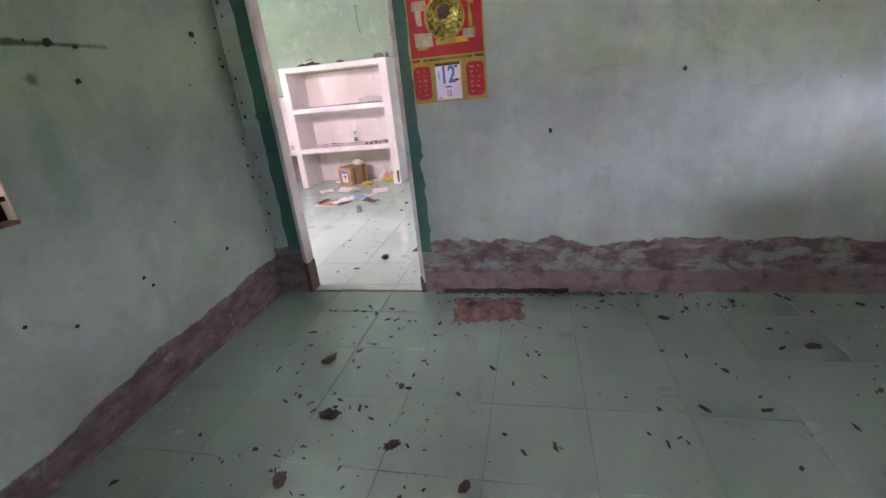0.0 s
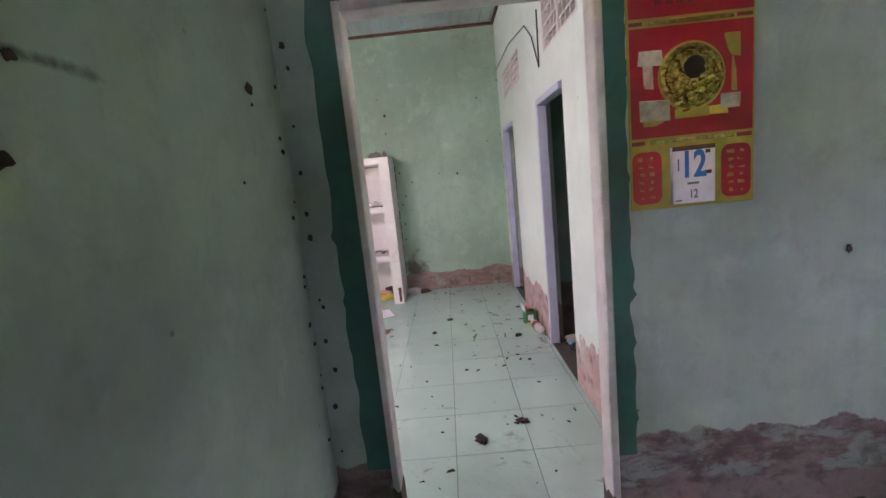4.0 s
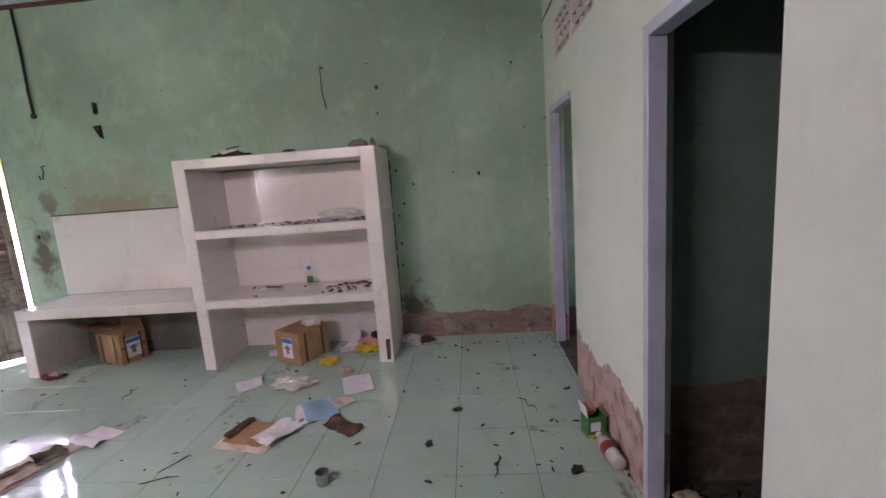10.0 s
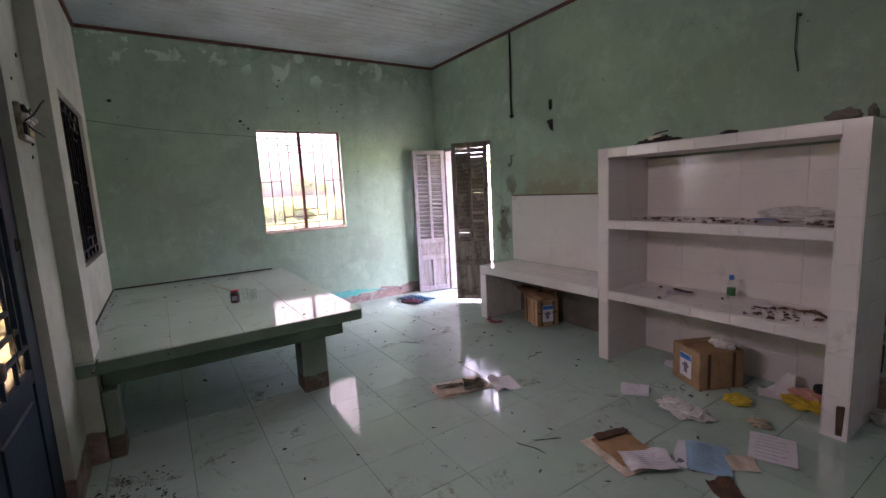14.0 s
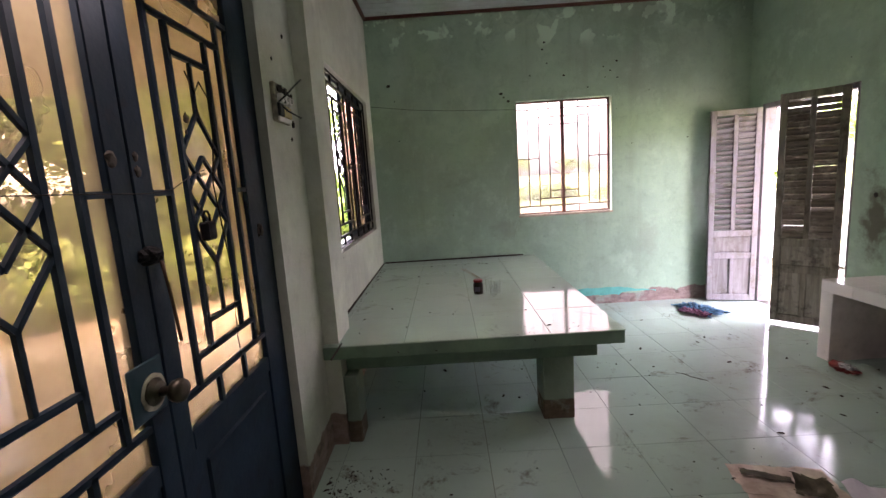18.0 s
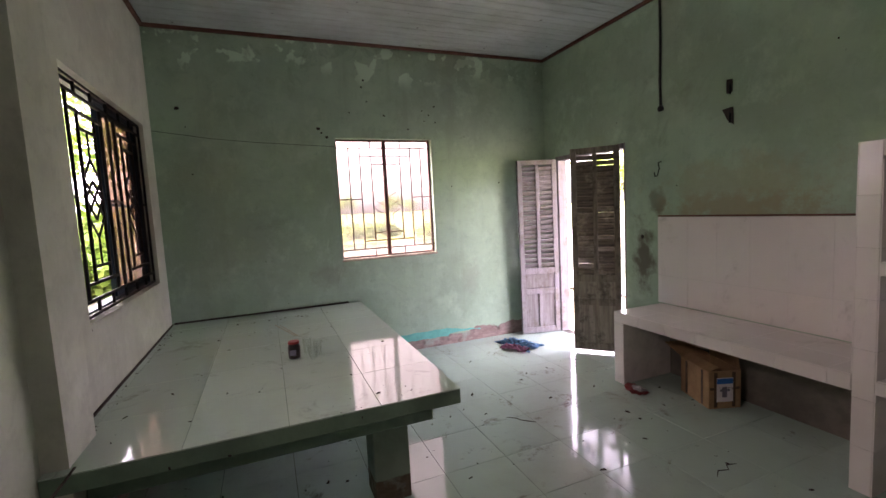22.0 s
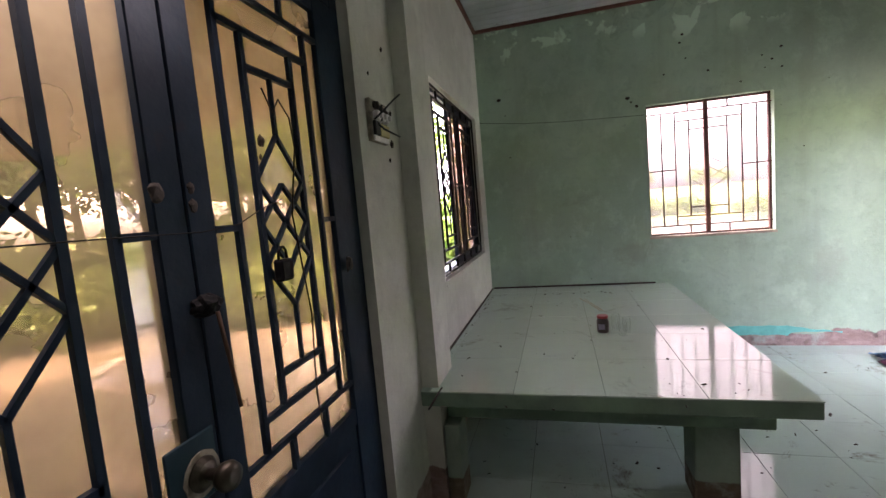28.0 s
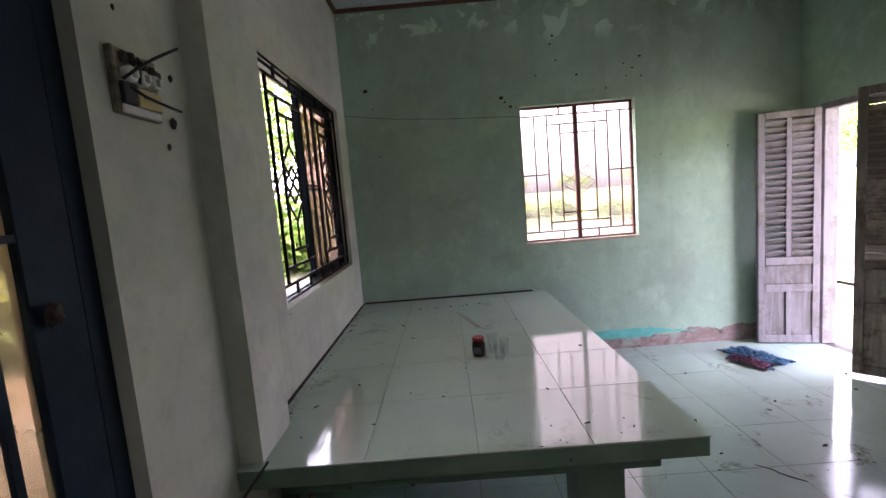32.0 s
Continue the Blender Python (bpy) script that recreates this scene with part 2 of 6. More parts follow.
def painted_wall(name, paint, band, plaster, plaster2, ragged=0.09, mould=0.5, pale=0.4, flakes=False, stains=(), along=0, mottle=1.0, rise=None, patchy=False):
    """Old limewashed paint: mottled, streaked, with mould and a flaked band of bare plaster at the foot."""
    n = Nodes(name)
    p2 = tuple(c * (1 - 0.24 * mottle) for c in paint)
    p3 = tuple(min(0.85, c * 1.2 + 0.03) for c in paint)
    c = n.mix(n.step(n.noise(1.1, 6, 0.62), 0.36, 0.66), paint, p2)
    c = n.mix(n.math("MULTIPLY", n.step(n.noise(3.1, 6, 0.65), 0.52, 0.75), pale), c, p3)
    streak = n.step(n.noise(5.0, 4, 0.6, stretch=(1, 1, 0.09)), 0.52, 0.78)
    c = n.mix(n.math("MULTIPLY", streak, 0.22 * mottle), c, (0.2, 0.22, 0.17))
    c = n.mix(n.math("MULTIPLY", n.step(n.noise(9.0, 6, 0.7, warp=0.4), 0.50, 0.68), 0.30 * mottle), c, tuple(a * 0.62 for a in paint))
    c = n.mix(n.math("MULTIPLY", n.step(n.noise(5.5, 6, 0.7, stretch=(1, 1, 0.6)), 0.54, 0.70), 0.30 * mottle), c, p3)
    dirt = n.math("MULTIPLY", n.step(n.noise(1.6, 7, 0.7, warp=0.6), 0.58, 0.78), mould)
    c = n.mix(dirt, c, (0.13, 0.14, 0.10))
    speck = n.math("MULTIPLY", n.step(n.spots(7.0), 0.055, 0.03), n.step(n.noise(2.3), 0.5, 0.62))
    c = n.mix(n.math("MULTIPLY", speck, 0.7), c, (0.05, 0.045, 0.04))
    z = n.axis(2)
    if flakes:
        f = n.math("MULTIPLY", n.step(n.noise(5.5, 4, 0.5, warp=0.3), 0.56, 0.60), n.step(n.math("ADD", z, n.math("MULTIPLY", n.noise(1.7, 3), 0.5)), 3.05, 3.25))
        c = n.mix(n.math("MULTIPLY", f, 0.9), c, tuple(min(0.8, a * 1.35 + 0.06) for a in paint))
        f2 = n.math("MULTIPLY", n.step(n.noise(3.7, 5, 0.6, warp=0.5), 0.54, 0.62), n.step(n.math("ADD", z, n.math("MULTIPLY", n.noise(1.1, 3), 0.6)), 2.9, 3.3))
        c = n.mix(n.math("MULTIPLY", f2, 0.5), c, tuple(a * 0.62 for a in paint))
    for u0, z0, ru, rz, tone, force in stains:
        du = n.math("DIVIDE", n.math("SUBTRACT", n.axis(along), u0), ru)
        dz = n.math("DIVIDE", n.math("SUBTRACT", z, z0), rz)
        d = n.math("SQRT", n.math("ADD", n.math("MULTIPLY", du, du), n.math("MULTIPLY", dz, dz)))
        d = n.math("ADD", d, n.math("MULTIPLY", n.math("SUBTRACT", n.noise(7.0, 6, 0.7), 0.5), 2.6))
        c = n.mix(n.math("MULTIPLY", n.step(d, 1.1, 0.3), force), c, tone)
    # bare plaster at the foot, with a ragged upper edge
    edge = n.math("ADD", n.math("MULTIPLY", n.math("SUBTRACT", n.noise(2.6, 6, 0.6), 0.5), ragged * 5.0), band)
    if rise:
        edge = n.math("ADD", edge, n.math("MULTIPLY", n.math("SUBTRACT", n.axis(along), rise[0]), rise[1]))
    over = n.math("SUBTRACT", edge, z)
    bare = n.step(over, -0.004, 0.008)
    pl = n.mix(n.step(n.noise(7.0, 6, 0.7, stretch=(1, 1, 2.5)), 0.38, 0.66), plaster, plaster2)
    if patchy:
        low = n.step(n.math("ADD", z, n.math("MULTIPLY", n.noise(6.0, 4, 0.6), 0.05)), 0.185, 0.165)
        pl = n.mix(n.math("MULTIPLY", low, 0.6), pl, tuple(1.1 * a + 0.01 for a in plaster2))
        left = n.math("MULTIPLY", n.step(n.noise(5.0, 6, 0.65, stretch=(1, 1, 2.2), warp=0.4), 0.50, 0.60), n.math("SUBTRACT", 1.0, low))
        pl = n.mix(n.math("MULTIPLY", left, 0.75), pl, tuple(0.6 * a + 0.02 for a in paint))
        pl = n.mix(n.math("MULTIPLY", n.step(n.noise(14.0, 5, 0.7), 0.55, 0.68), 0.45), pl, tuple(0.55 * a for a in plaster))
    else:
        pl = n.mix(n.math("MULTIPLY", n.step(n.noise(4.0, 5, 0.7), 0.55, 0.7), 0.7), pl, tuple(0.5 * a + 0.18 for a in paint))
    pl = n.mix(n.math("MULTIPLY", n.step(n.noise(11.0, 4), 0.5, 0.72), 0.6), pl, (0.06, 0.05, 0.045))
    c = n.mix(bare, c, pl)
    fine = n.noise(60, 5, 0.6)
    h = n.math("ADD", n.math("MULTIPLY", fine, 0.25), n.math("MULTIPLY", n.noise(9, 4), 0.5))
    h = n.math("ADD", h, n.math("MULTIPLY", n.math("MULTIPLY", bare, n.noise(24, 5, 0.7)), 1.6))
    h = n.math("SUBTRACT", h, n.math("MULTIPLY", bare, 0.9))
    return n.done(c, n.math("ADD", 0.62, n.math("MULTIPLY", fine, 0.25)), h, 0.006, spec=0.3)


def glazed_tile(name, c1, c2, dirt=0.5, rough=0.09):
    """Glossy ceramic tiles with a film of dust and scuffs, each a little different."""
    n = Nodes(name)
    c = n.mix(n.random(), c1, c2)
    d1 = n.step(n.noise(1.3, 6, 0.65, warp=0.4), 0.42, 0.80)
    d2 = n.step(n.noise(9, 6, 0.7), 0.56, 0.7)
    d = n.math("MULTIPLY", n.math("ADD", n.math("MULTIPLY", d1, 0.5), n.math("MULTIPLY", n.math("MULTIPLY", d1, d2), 0.8)), dirt)
    c = n.mix(d, c, (0.20, 0.165, 0.12))
    smear = n.math("MULTIPLY", n.step(n.noise(2.1, 7, 0.75, warp=1.2), 0.55, 0.70), n.step(n.noise(14, 5, 0.7), 0.4, 0.6))
    c = n.mix(n.math("MULTIPLY", smear, dirt * 1.8), c, (0.12, 0.095, 0.065))
    r = n.math("ADD", rough, n.math("MULTIPLY", n.math("ADD", d, n.math("MULTIPLY", n.noise(3.0, 5), 0.15)), 0.45))
    return n.done(c, r, n.noise(3.5, 3), 0.0012, spec=0.5)


def paint_metal(name, c, rough=0.45, wear=0.5, rust=(0.16, 0.07, 0.03)):
    n = Nodes(name)
    k = n.math("MULTIPLY", n.step(n.noise(13, 6, 0.7), 0.58, 0.7), wear)
    col = n.mix(n.step(n.noise(4, 4), 0.35, 0.7), c, tuple(a * 0.6 for a in c))
    return n.done(n.mix(k, col, rust), n.math("ADD", rough, n.math("MULTIPLY", k, 0.3)), n.noise(40, 4), 0.0012, spec=0.14)


def old_wood(name, c1, c2, along=2, rough=0.75, worn=0.5, worn_c=(0.12, 0.1, 0.08)):
    n = Nodes(name)
    st = [9.0, 9.0, 9.0]
    st[along] = 0.8
    g = n.noise(3.0, 6, 0.65, co=n.local(), stretch=tuple(st), warp=0.5)
    c = n.mix(n.step(g, 0.3, 0.7), c1, c2)
    c = n.mix(n.math("MULTIPLY", n.step(n.noise(6, 7, 0.75), 0.48, 0.66), worn), c, worn_c)
    return n.done(c, rough, g, 0.002, spec=0.3)


def plain(name, c, rough=0.6, vary=0.2, scale=6.0, bump=0.001, metal=0.0, dark=None, fine=30):
    n = Nodes(name)
    col = n.mix(n.step(n.noise(scale, 5, 0.6), 0.3, 0.72), c, dark or tuple(a * (1 - vary) for a in c))
    col = n.mix(n.math("MULTIPLY", n.step(n.noise(scale * 4, 4, 0.6), 0.5, 0.75), vary), col, tuple(a * 0.6 for a in c))
    return n.done(col, rough, n.noise(fine, 4), bump, metal)


def pane_glass(name, tint, dusty):
    """Thin old window glass: lets most light through, tinted, with a film of dust and some gloss."""
    n = Nodes(name)
    tr = n.add("ShaderNodeBsdfTransparent")
    n.put(tr.inputs[0], tint)
    df = n.add("ShaderNodeBsdfTranslucent")
    n.put(df.inputs[0], tuple(0.85 * a for a in tint))
    gl = n.add("ShaderNodeBsdfGlossy")
    gl.inputs["Roughness"].default_value = 0.04
    m1, m2 = n.add("ShaderNodeMixShader"), n.add("ShaderNodeMixShader")
    film = n.math("MULTIPLY", n.step(n.noise(2.2, 5, 0.6), 0.2, 0.8), dusty)
    n.put(m1.inputs[0], n.math("ADD", film, dusty * 0.4))
    n.put(m1.inputs[1], tr.outputs[0])
    n.put(m1.inputs[2], df.outputs[0])
    m2.inputs[0].default_value = 0.04
    n.put(m2.inputs[1], m1.outputs[0])
    n.put(m2.inputs[2], gl.outputs[0])
    n.put(n.out.inputs["Surface"], m2.outputs[0])
    return n.mat


MINT = (0.37, 0.52, 0.40)
# same mint paint, with the window's bluish light mixed into its colour
M_WALL_A = painted_wall("wall_paint_room", (0.385, 0.50, 0.435), 0.355, (0.12, 0.085, 0.078), (0.23, 0.175, 0.17), 0.055, 0.42, 0.4, patchy=True)
M_WALL_AW = painted_wall("wall_paint_room_west", (0.38, 0.50, 0.405), 0.195, (0.11, 0.078, 0.07), (0.20, 0.155, 0.14), 0.03, 0.42, 0.4, False,
                         [(1.30, 1.18, 0.09, 0.38, (0.12, 0.32, 0.23), 0.5), (1.44, 1.634, 0.26, 0.014, (0.04, 0.04, 0.035), 0.8), (1.325, 1.504, 0.03, 0.03, (0.1, 0.1, 0.08), 0.7), (1.30, 1.75, 0.03, 0.03, (0.1, 0.1, 0.08), 0.7)], 1, rise=(1.04, 0.076))
M_WALL_S = painted_wall("wall_paint_kitchen_south", (0.60, 0.61, 0.53), 0.20, (0.27, 0.19, 0.16), (0.36, 0.27, 0.24), 0.05, 0.35, 0.4)
M_WALL_N = painted_wall("wall_paint_kitchen_north", MINT, 0.24, (0.25, 0.17, 0.14), (0.34, 0.25, 0.22), 0.05, 0.42, 0.6, False,
                        [(-4.6, 1.43, 0.75, 0.13, (0.30, 0.25, 0.16), 0.75), (-5.40, 1.0, 0.13, 0.36, (0.10, 0.075, 0.055), 0.85), (-5.26, 1.5, 0.12, 0.14, (0.09, 0.08, 0.06), 0.6),
                         (-1.84, 0.28, 0.16, 0.24, (0.09, 0.065, 0.045), 0.9), (-4.6, 1.61, 0.8, 0.22, (0.34, 0.33, 0.22), 0.5), (-2.05, 2.2, 0.14, 0.5, (0.28, 0.34, 0.26), 0.35)], 0)
M_WALL_W = painted_wall("wall_paint_kitchen_west", MINT, 0.12, (0.27, 0.19, 0.17), (0.36, 0.27, 0.25), 0.05, 0.5, 0.5, True,
                        # last entry: tall greyer strip beside the white leaf's free edge
                        [(3.95, 0.91, 0.22, 0.14, (0.22, 0.25, 0.19), 0.45), (5.53, 0.74, 0.12, 0.24, (0.27, 0.30, 0.25), 0.35), (6.12, 1.0, 0.12, 0.8, (0.30, 0.34, 0.29), 0.4)], 1)
M_LEG = painted_wall("platform_leg_paint", (0.24, 0.32, 0.25), 0.13, (0.12, 0.09, 0.06), (0.17, 0.13, 0.09), 0.02, 0.4, 0.2)
# kitchen wall paint, lightened for the gate's light on the partition
M_WALL_E_LIT = painted_wall("wall_paint_partition_lit", (0.67, 0.73, 0.66), 0.34, (0.52, 0.36, 0.33), (0.42, 0.28, 0.25), 0.16, 0.12, 0.3, mottle=0.3)
# the house's wall paint, darkened to hold the shade of the wet rooms
M_WALL_BATH_DIM = painted_wall("wall_paint_wet_rooms_dimmed", (0.18, 0.27, 0.22), 0.48, (0.12, 0.09, 0.075), (0.19, 0.15, 0.12), 0.05, 0.6, 0.2)
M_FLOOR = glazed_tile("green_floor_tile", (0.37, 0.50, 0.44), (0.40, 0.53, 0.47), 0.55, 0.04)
# same green tile, its colour darkened for the dimmer first room
M_FLOOR_A_DIM = glazed_tile("green_floor_tile_room_dimmed", (0.185, 0.29, 0.225), (0.21, 0.31, 0.245), 0.2, 0.2)
M_TOP = glazed_tile("platform_tile", (0.44, 0.57, 0.48), (0.47, 0.60, 0.51), 0.25, 0.05)
M_WHITE = glazed_tile("white_wall_tile", (0.80, 0.75, 0.74), (0.76, 0.72, 0.71), 0.16, 0.10)
M_GROUT = plain("grout", (0.09, 0.08, 0.065), 0.9, 0.4)
M_GROUT_A = plain("grout_room", (0.15, 0.20, 0.16), 0.9, 0.4)
M_SILL = plain("stained_sill_paint", (0.50, 0.42, 0.32), 0.8, 0.4, 9)
M_GROUT_W = plain("pale_grout", (0.68, 0.63, 0.61), 0.9, 0.2)
M_PORCH = plain("pale_porch_cement", (0.30, 0.27, 0.235), 0.85, 0.3, 1.5, 0.003)
M_PORCHROOF = plain("cream_porch_ceiling", (0.31, 0.26, 0.21), 0.8, 0.2, 1.5, 0.002)
M_CONC = plain("bare_cement", (0.24, 0.22, 0.19), 0.9, 0.45, 3.0, 0.003)
M_SLABGREEN = plain("green_painted_cement", (0.16, 0.26, 0.18), 0.55, 0.25, 3.0, 0.002, dark=(0.11, 0.18, 0.13))
n = Nodes("grey_blue_ceiling_board")
c = n.mix(n.step(n.noise(1.6, 5, 0.6), 0.3, 0.72), (0.50, 0.585, 0.60), (0.36, 0.42, 0.42))
c = n.mix(n.math("MULTIPLY", n.step(n.noise(6.0, 5, 0.65, stretch=(6, 0.6, 1)), 0.48, 0.72), 0.45), c, (0.26, 0.29, 0.28))
c = n.mix(n.math("MULTIPLY", n.step(n.spots(4.2), 0.07, 0.045), 0.75), c, (0.07, 0.06, 0.05))
M_CEIL = n.done(c, 0.5, n.noise(22, 4), 0.001)
M_BATTEN = plain("red_brown_batten", (0.16, 0.06, 0.04), 0.7, 0.4)
M_GATE = paint_metal("dark_blue_iron", (0.010, 0.024, 0.042), 0.5, 0.25, (0.03, 0.018, 0.012))
M_BAR = paint_metal("black_iron", (0.008, 0.008, 0.009), 0.6, 0.3, (0.05, 0.022, 0.014))
M_RUSTBAR = paint_metal("rusty_red_iron", (0.12, 0.05, 0.04), 0.6, 0.6)
M_FRAME = old_wood("pinkish_grey_frame", (0.70, 0.64, 0.61), (0.62, 0.56, 0.53), 2, 0.6, 0.3, (0.35, 0.28, 0.25))
M_LAV = plain("lavender_frame_paint", (0.50, 0.52, 0.64), 0.5, 0.15, 5)
M_GREEN = plain("dark_green_trim_paint", (0.018, 0.12, 0.085), 0.45, 0.3, 4)
M_SHUT_W = old_wood("whitewashed_shutter", (0.30, 0.275, 0.30), (0.21, 0.195, 0.205), 2, 0.8, 0.75, (0.16, 0.13, 0.11))
M_PANEL_W = old_wood("whitewashed_panel", (0.27, 0.25, 0.265), (0.17, 0.15, 0.15), 2, 0.8, 0.85, (0.12, 0.095, 0.08))
M_PANEL_D = old_wood("weathered_panel", (0.36, 0.33, 0.27), (0.20, 0.18, 0.145), 2, 0.85, 0.85, (0.06, 0.05, 0.04))
M_SLAT_W = old_wood("whitewashed_slat", (0.30, 0.275, 0.30), (0.19, 0.175, 0.185), 0, 0.8, 0.7, (0.14, 0.11, 0.09))
M_SLAT_D = old_wood("weathered_dark_slat", (0.20, 0.175, 0.135), (0.05, 0.043, 0.034), 0, 0.85, 0.6, (0.36, 0.33, 0.27))
M_SHUT_D = old_wood("weathered_dark_shutter", (0.28, 0.25, 0.20), (0.15, 0.13, 0.105), 2, 0.85, 0.8, (0.07, 0.06, 0.045))
M_AMBER = pane_glass("amber_glass", (0.53, 0.45, 0.345), 0.33)
M_AMBER2 = pane_glass("pale_amber_glass", (0.36, 0.285, 0.24), 0.3)
# west panes: grey tint only dims the bright view outside
M_DIM_PANE = pane_glass("view_dimming_glass", (0.46, 0.43, 0.40), 0.05)
M_PINKPANE = pane_glass("pinkish_glass", (0.72, 0.63, 0.63), 0.35)

# ---------------------------------------------------------------- setting: walls, floors, ceilings
# outside ground, one sheet to the horizon
bm = bmesh.new()
nx = 60
rs = [0, 3, 6, 9, 12, 16, 20, 26, 34, 45, 60, 90, 150, 300, 800, 2500]
rings = []
for r in rs[1:]:
    rings.append([bm.verts.new((-3 + r * math.cos(2 * math.pi * k / nx), 3 + r * math.sin(2 * math.pi * k / nx),
                                -0.16 + (0.03 * noise.noise(Vector((r * 0.13, k * 0.5, 0))) if r > 12 else 0))) for k in range(nx)])
mid = bm.verts.new((-3, 3, -0.16))
for k in range(nx):
    bm.faces.new((mid, rings[0][k], rings[0][(k + 1) % nx]))
for r0, r1 in zip(rings, rings[1:]):
    for k in range(nx):
        bm.faces.new((r0[k], r1[k], r1[(k + 1) % nx], r0[(k + 1) % nx]))
n = Nodes("ground_soil_and_grass")
g1 = n.step(n.noise(0.22, 5, 0.6), 0.42, 0.6)
soil = n.mix(n.step(n.noise(1.3, 6, 0.65), 0.35, 0.7), (0.27, 0.225, 0.18), (0.19, 0.15, 0.115))
grass = n.mix(n.step(n.noise(2.5, 6, 0.7), 0.3, 0.7), (0.10, 0.15, 0.035), (0.17, 0.18, 0.07))
far = n.add("ShaderNodeVectorMath", op="LENGTH")
n.put(far.inputs[0], n.pos)
away = n.step(far.outputs["Value"], 11.0, 17.0)
M_GROUND = n.done(n.mix(n.math("MAXIMUM", n.math("MULTIPLY", g1, 0.5), away), soil, grass), 0.95, n.noise(14, 6, 0.7), 0.03, spec=0.2)
tagged(part("ground", bm, M_GROUND), kind="structure")

T = 0.11
wall("wall_north", "x", KX0 - T, 1.5, KY1, KY1 + T, M_WALL_N, [(NDX0, NDX1, 0, NDZ)])
wall("wall_west", "y", 2.40, KY1, KX0 - T, KX0, M_WALL_W, [(WWY0, WWY1, WWZ0, WWZ1)])
wall("wall_south", "x", KX0, GX1 + 0.2, KY0 - 0.14, KY0, M_WALL_S, [(W2X0, W2X1, W2Z0, W2Z1), (GX0, GX1, 0, GZ)])
wall("wall_between", "x", GX1 + 0.2, AX1, AY1, KYE, M_WALL_A, [(DAX0, DAX1, 0, DAZ)])
wall("wall_partition", "y", KYE, KY1, KX1, KX1 + 0.1, M_WALL_E_LIT,
     [(D1Y0, D1Y1, 0, D1Z), (D2Y0, D2Y1, 0, D2Z), (B1Y0, B1Y1, B1Z0, B1Z1), (B2Y0, B2Y1, B2Z0, B2Z1)])
wall("wall_room_west", "y", AY0, AY1, AX0 - 0.12, AX0, M_WALL_AW, [(AWY0, AWY1, AWZ0, AWZ1)])
wall("wall_room_south", "x", AX0 - 0.12, AX1 + 0.12, AY0 - 0.12, AY0, M_WALL_A, [(1.45, 1.70, 1.15, 1.40)])
wall("wall_room_east", "y", AY0, AY1, AX1, AX1 + 0.12, M_WALL_A, [(1.0, 1.4, 1.2, 1.45)])
wall("wall_wet_room_east", "y", KYE, KY1, 1.4, 1.5, M_WALL_BATH_DIM, [(5.35, 5.62, 1.55, 1.85)])
wall("wall_wet_room_between", "x", KX1 + 0.1, 1.4, 4.565, 4.665, M_WALL_BATH_DIM)
wall("pilaster", "x", -4.68, -4.40, KY0, 2.634, M_WALL_S)

# added unseen slab that keeps the sun out of the east opening
tagged(part("eave_east", boxed(AX1 + 0.12, AX1 + 2.6, AY0 - 0.5, AY1 + 0.5, 2.45, 2.53, 0), M_PORCHROOF), kind="structure")

# added unseen slab that cuts the sky light entering the back door
tagged(part("eave_north", boxed(KX0 - 1.2, 1.5, KY1 + T, KY1 + T + 1.0, 2.45, 2.51, 0), M_PORCHROOF), kind="structure")

# ceiling boards with grooves
bm = bmesh.new()
x = KX0
while x < AX1 - 0.01:
    x1 = min(x + 0.115, AX1)
    y0 = 2.42 if x < AX0 else AY0
    box(bm, x + 0.007, x1, y0, KY1, HC, HC + 0.012)
    x = x1
box(bm, AX0, AX1, AY0, 2.4, HC + 0.012, HC + 0.05)
box(bm, KX0 - T, AX1, 2.4, KY1 + T, HC + 0.012, HC + 0.05)
tagged(part("ceiling", bm, M_CEIL), kind="structure")
for nm, b in (("trim_north", (KX0, KX1, KY1 - 0.03, KY1, HC - 0.03, HC)), ("trim_west", (KX0, KX0 + 0.03, KY0, KY1 - 0.03, HC - 0.03, HC)),
              ("trim_south", (KX0 + 0.03, GX1 + 0.2, KY0, KY0 + 0.03, HC - 0.03, HC)), ("trim_east", (KX1 - 0.03, KX1, KYE, KY1 - 0.03, HC - 0.03, HC))):
    tagged(part(nm, boxed(*b, 0.004), M_BATTEN), kind="structure")

# floor beds, tiles come last in the file
tagged(part("floor", boxed(KX0 - T, 1.5, 2.40, KY1 + T, -0.15, -0.004, 0), M_GROUT), kind="structure")
tagged(part("floor_room", boxed(AX0 - 0.12, AX1 + 0.12, AY0 - 0.12, 2.40, -0.15, -0.004, 0), M_GROUT_A), kind="structure")
FLOOR_K, FLOOR_A = bpy.data.objects["floor"], bpy.data.objects["floor_room"]

# porch: slab, roof and edge beam
tagged(part("porch_floor", boxed(-6.7, AX0 - 0.12, -2.0, 2.40, -0.16, -0.06, 0), M_PORCH), kind="structure")
bm = bmesh.new()
vs = [bm.verts.new(p) for p in ((-7.2, -4.5, 2.74), (AX0 - 0.12, -4.5, 2.80), (AX0 - 0.12, 2.40, 2.80), (-7.2, 2.40, 2.74),
                                (-7.2, -4.5, 2.82), (AX0 - 0.12, -4.5, 2.88), (AX0 - 0.12, 2.40, 2.88), (-7.2, 2.40, 2.82))]
for f in ((0, 3, 2, 1), (4, 5, 6, 7), (0, 1, 5, 4), (1, 2, 6, 5), (2, 3, 7, 6), (3, 0, 4, 7)):
    bm.faces.new([vs[i] for i in f])
tagged(part("porch_roof", bm, M_PORCHROOF), kind="structure")


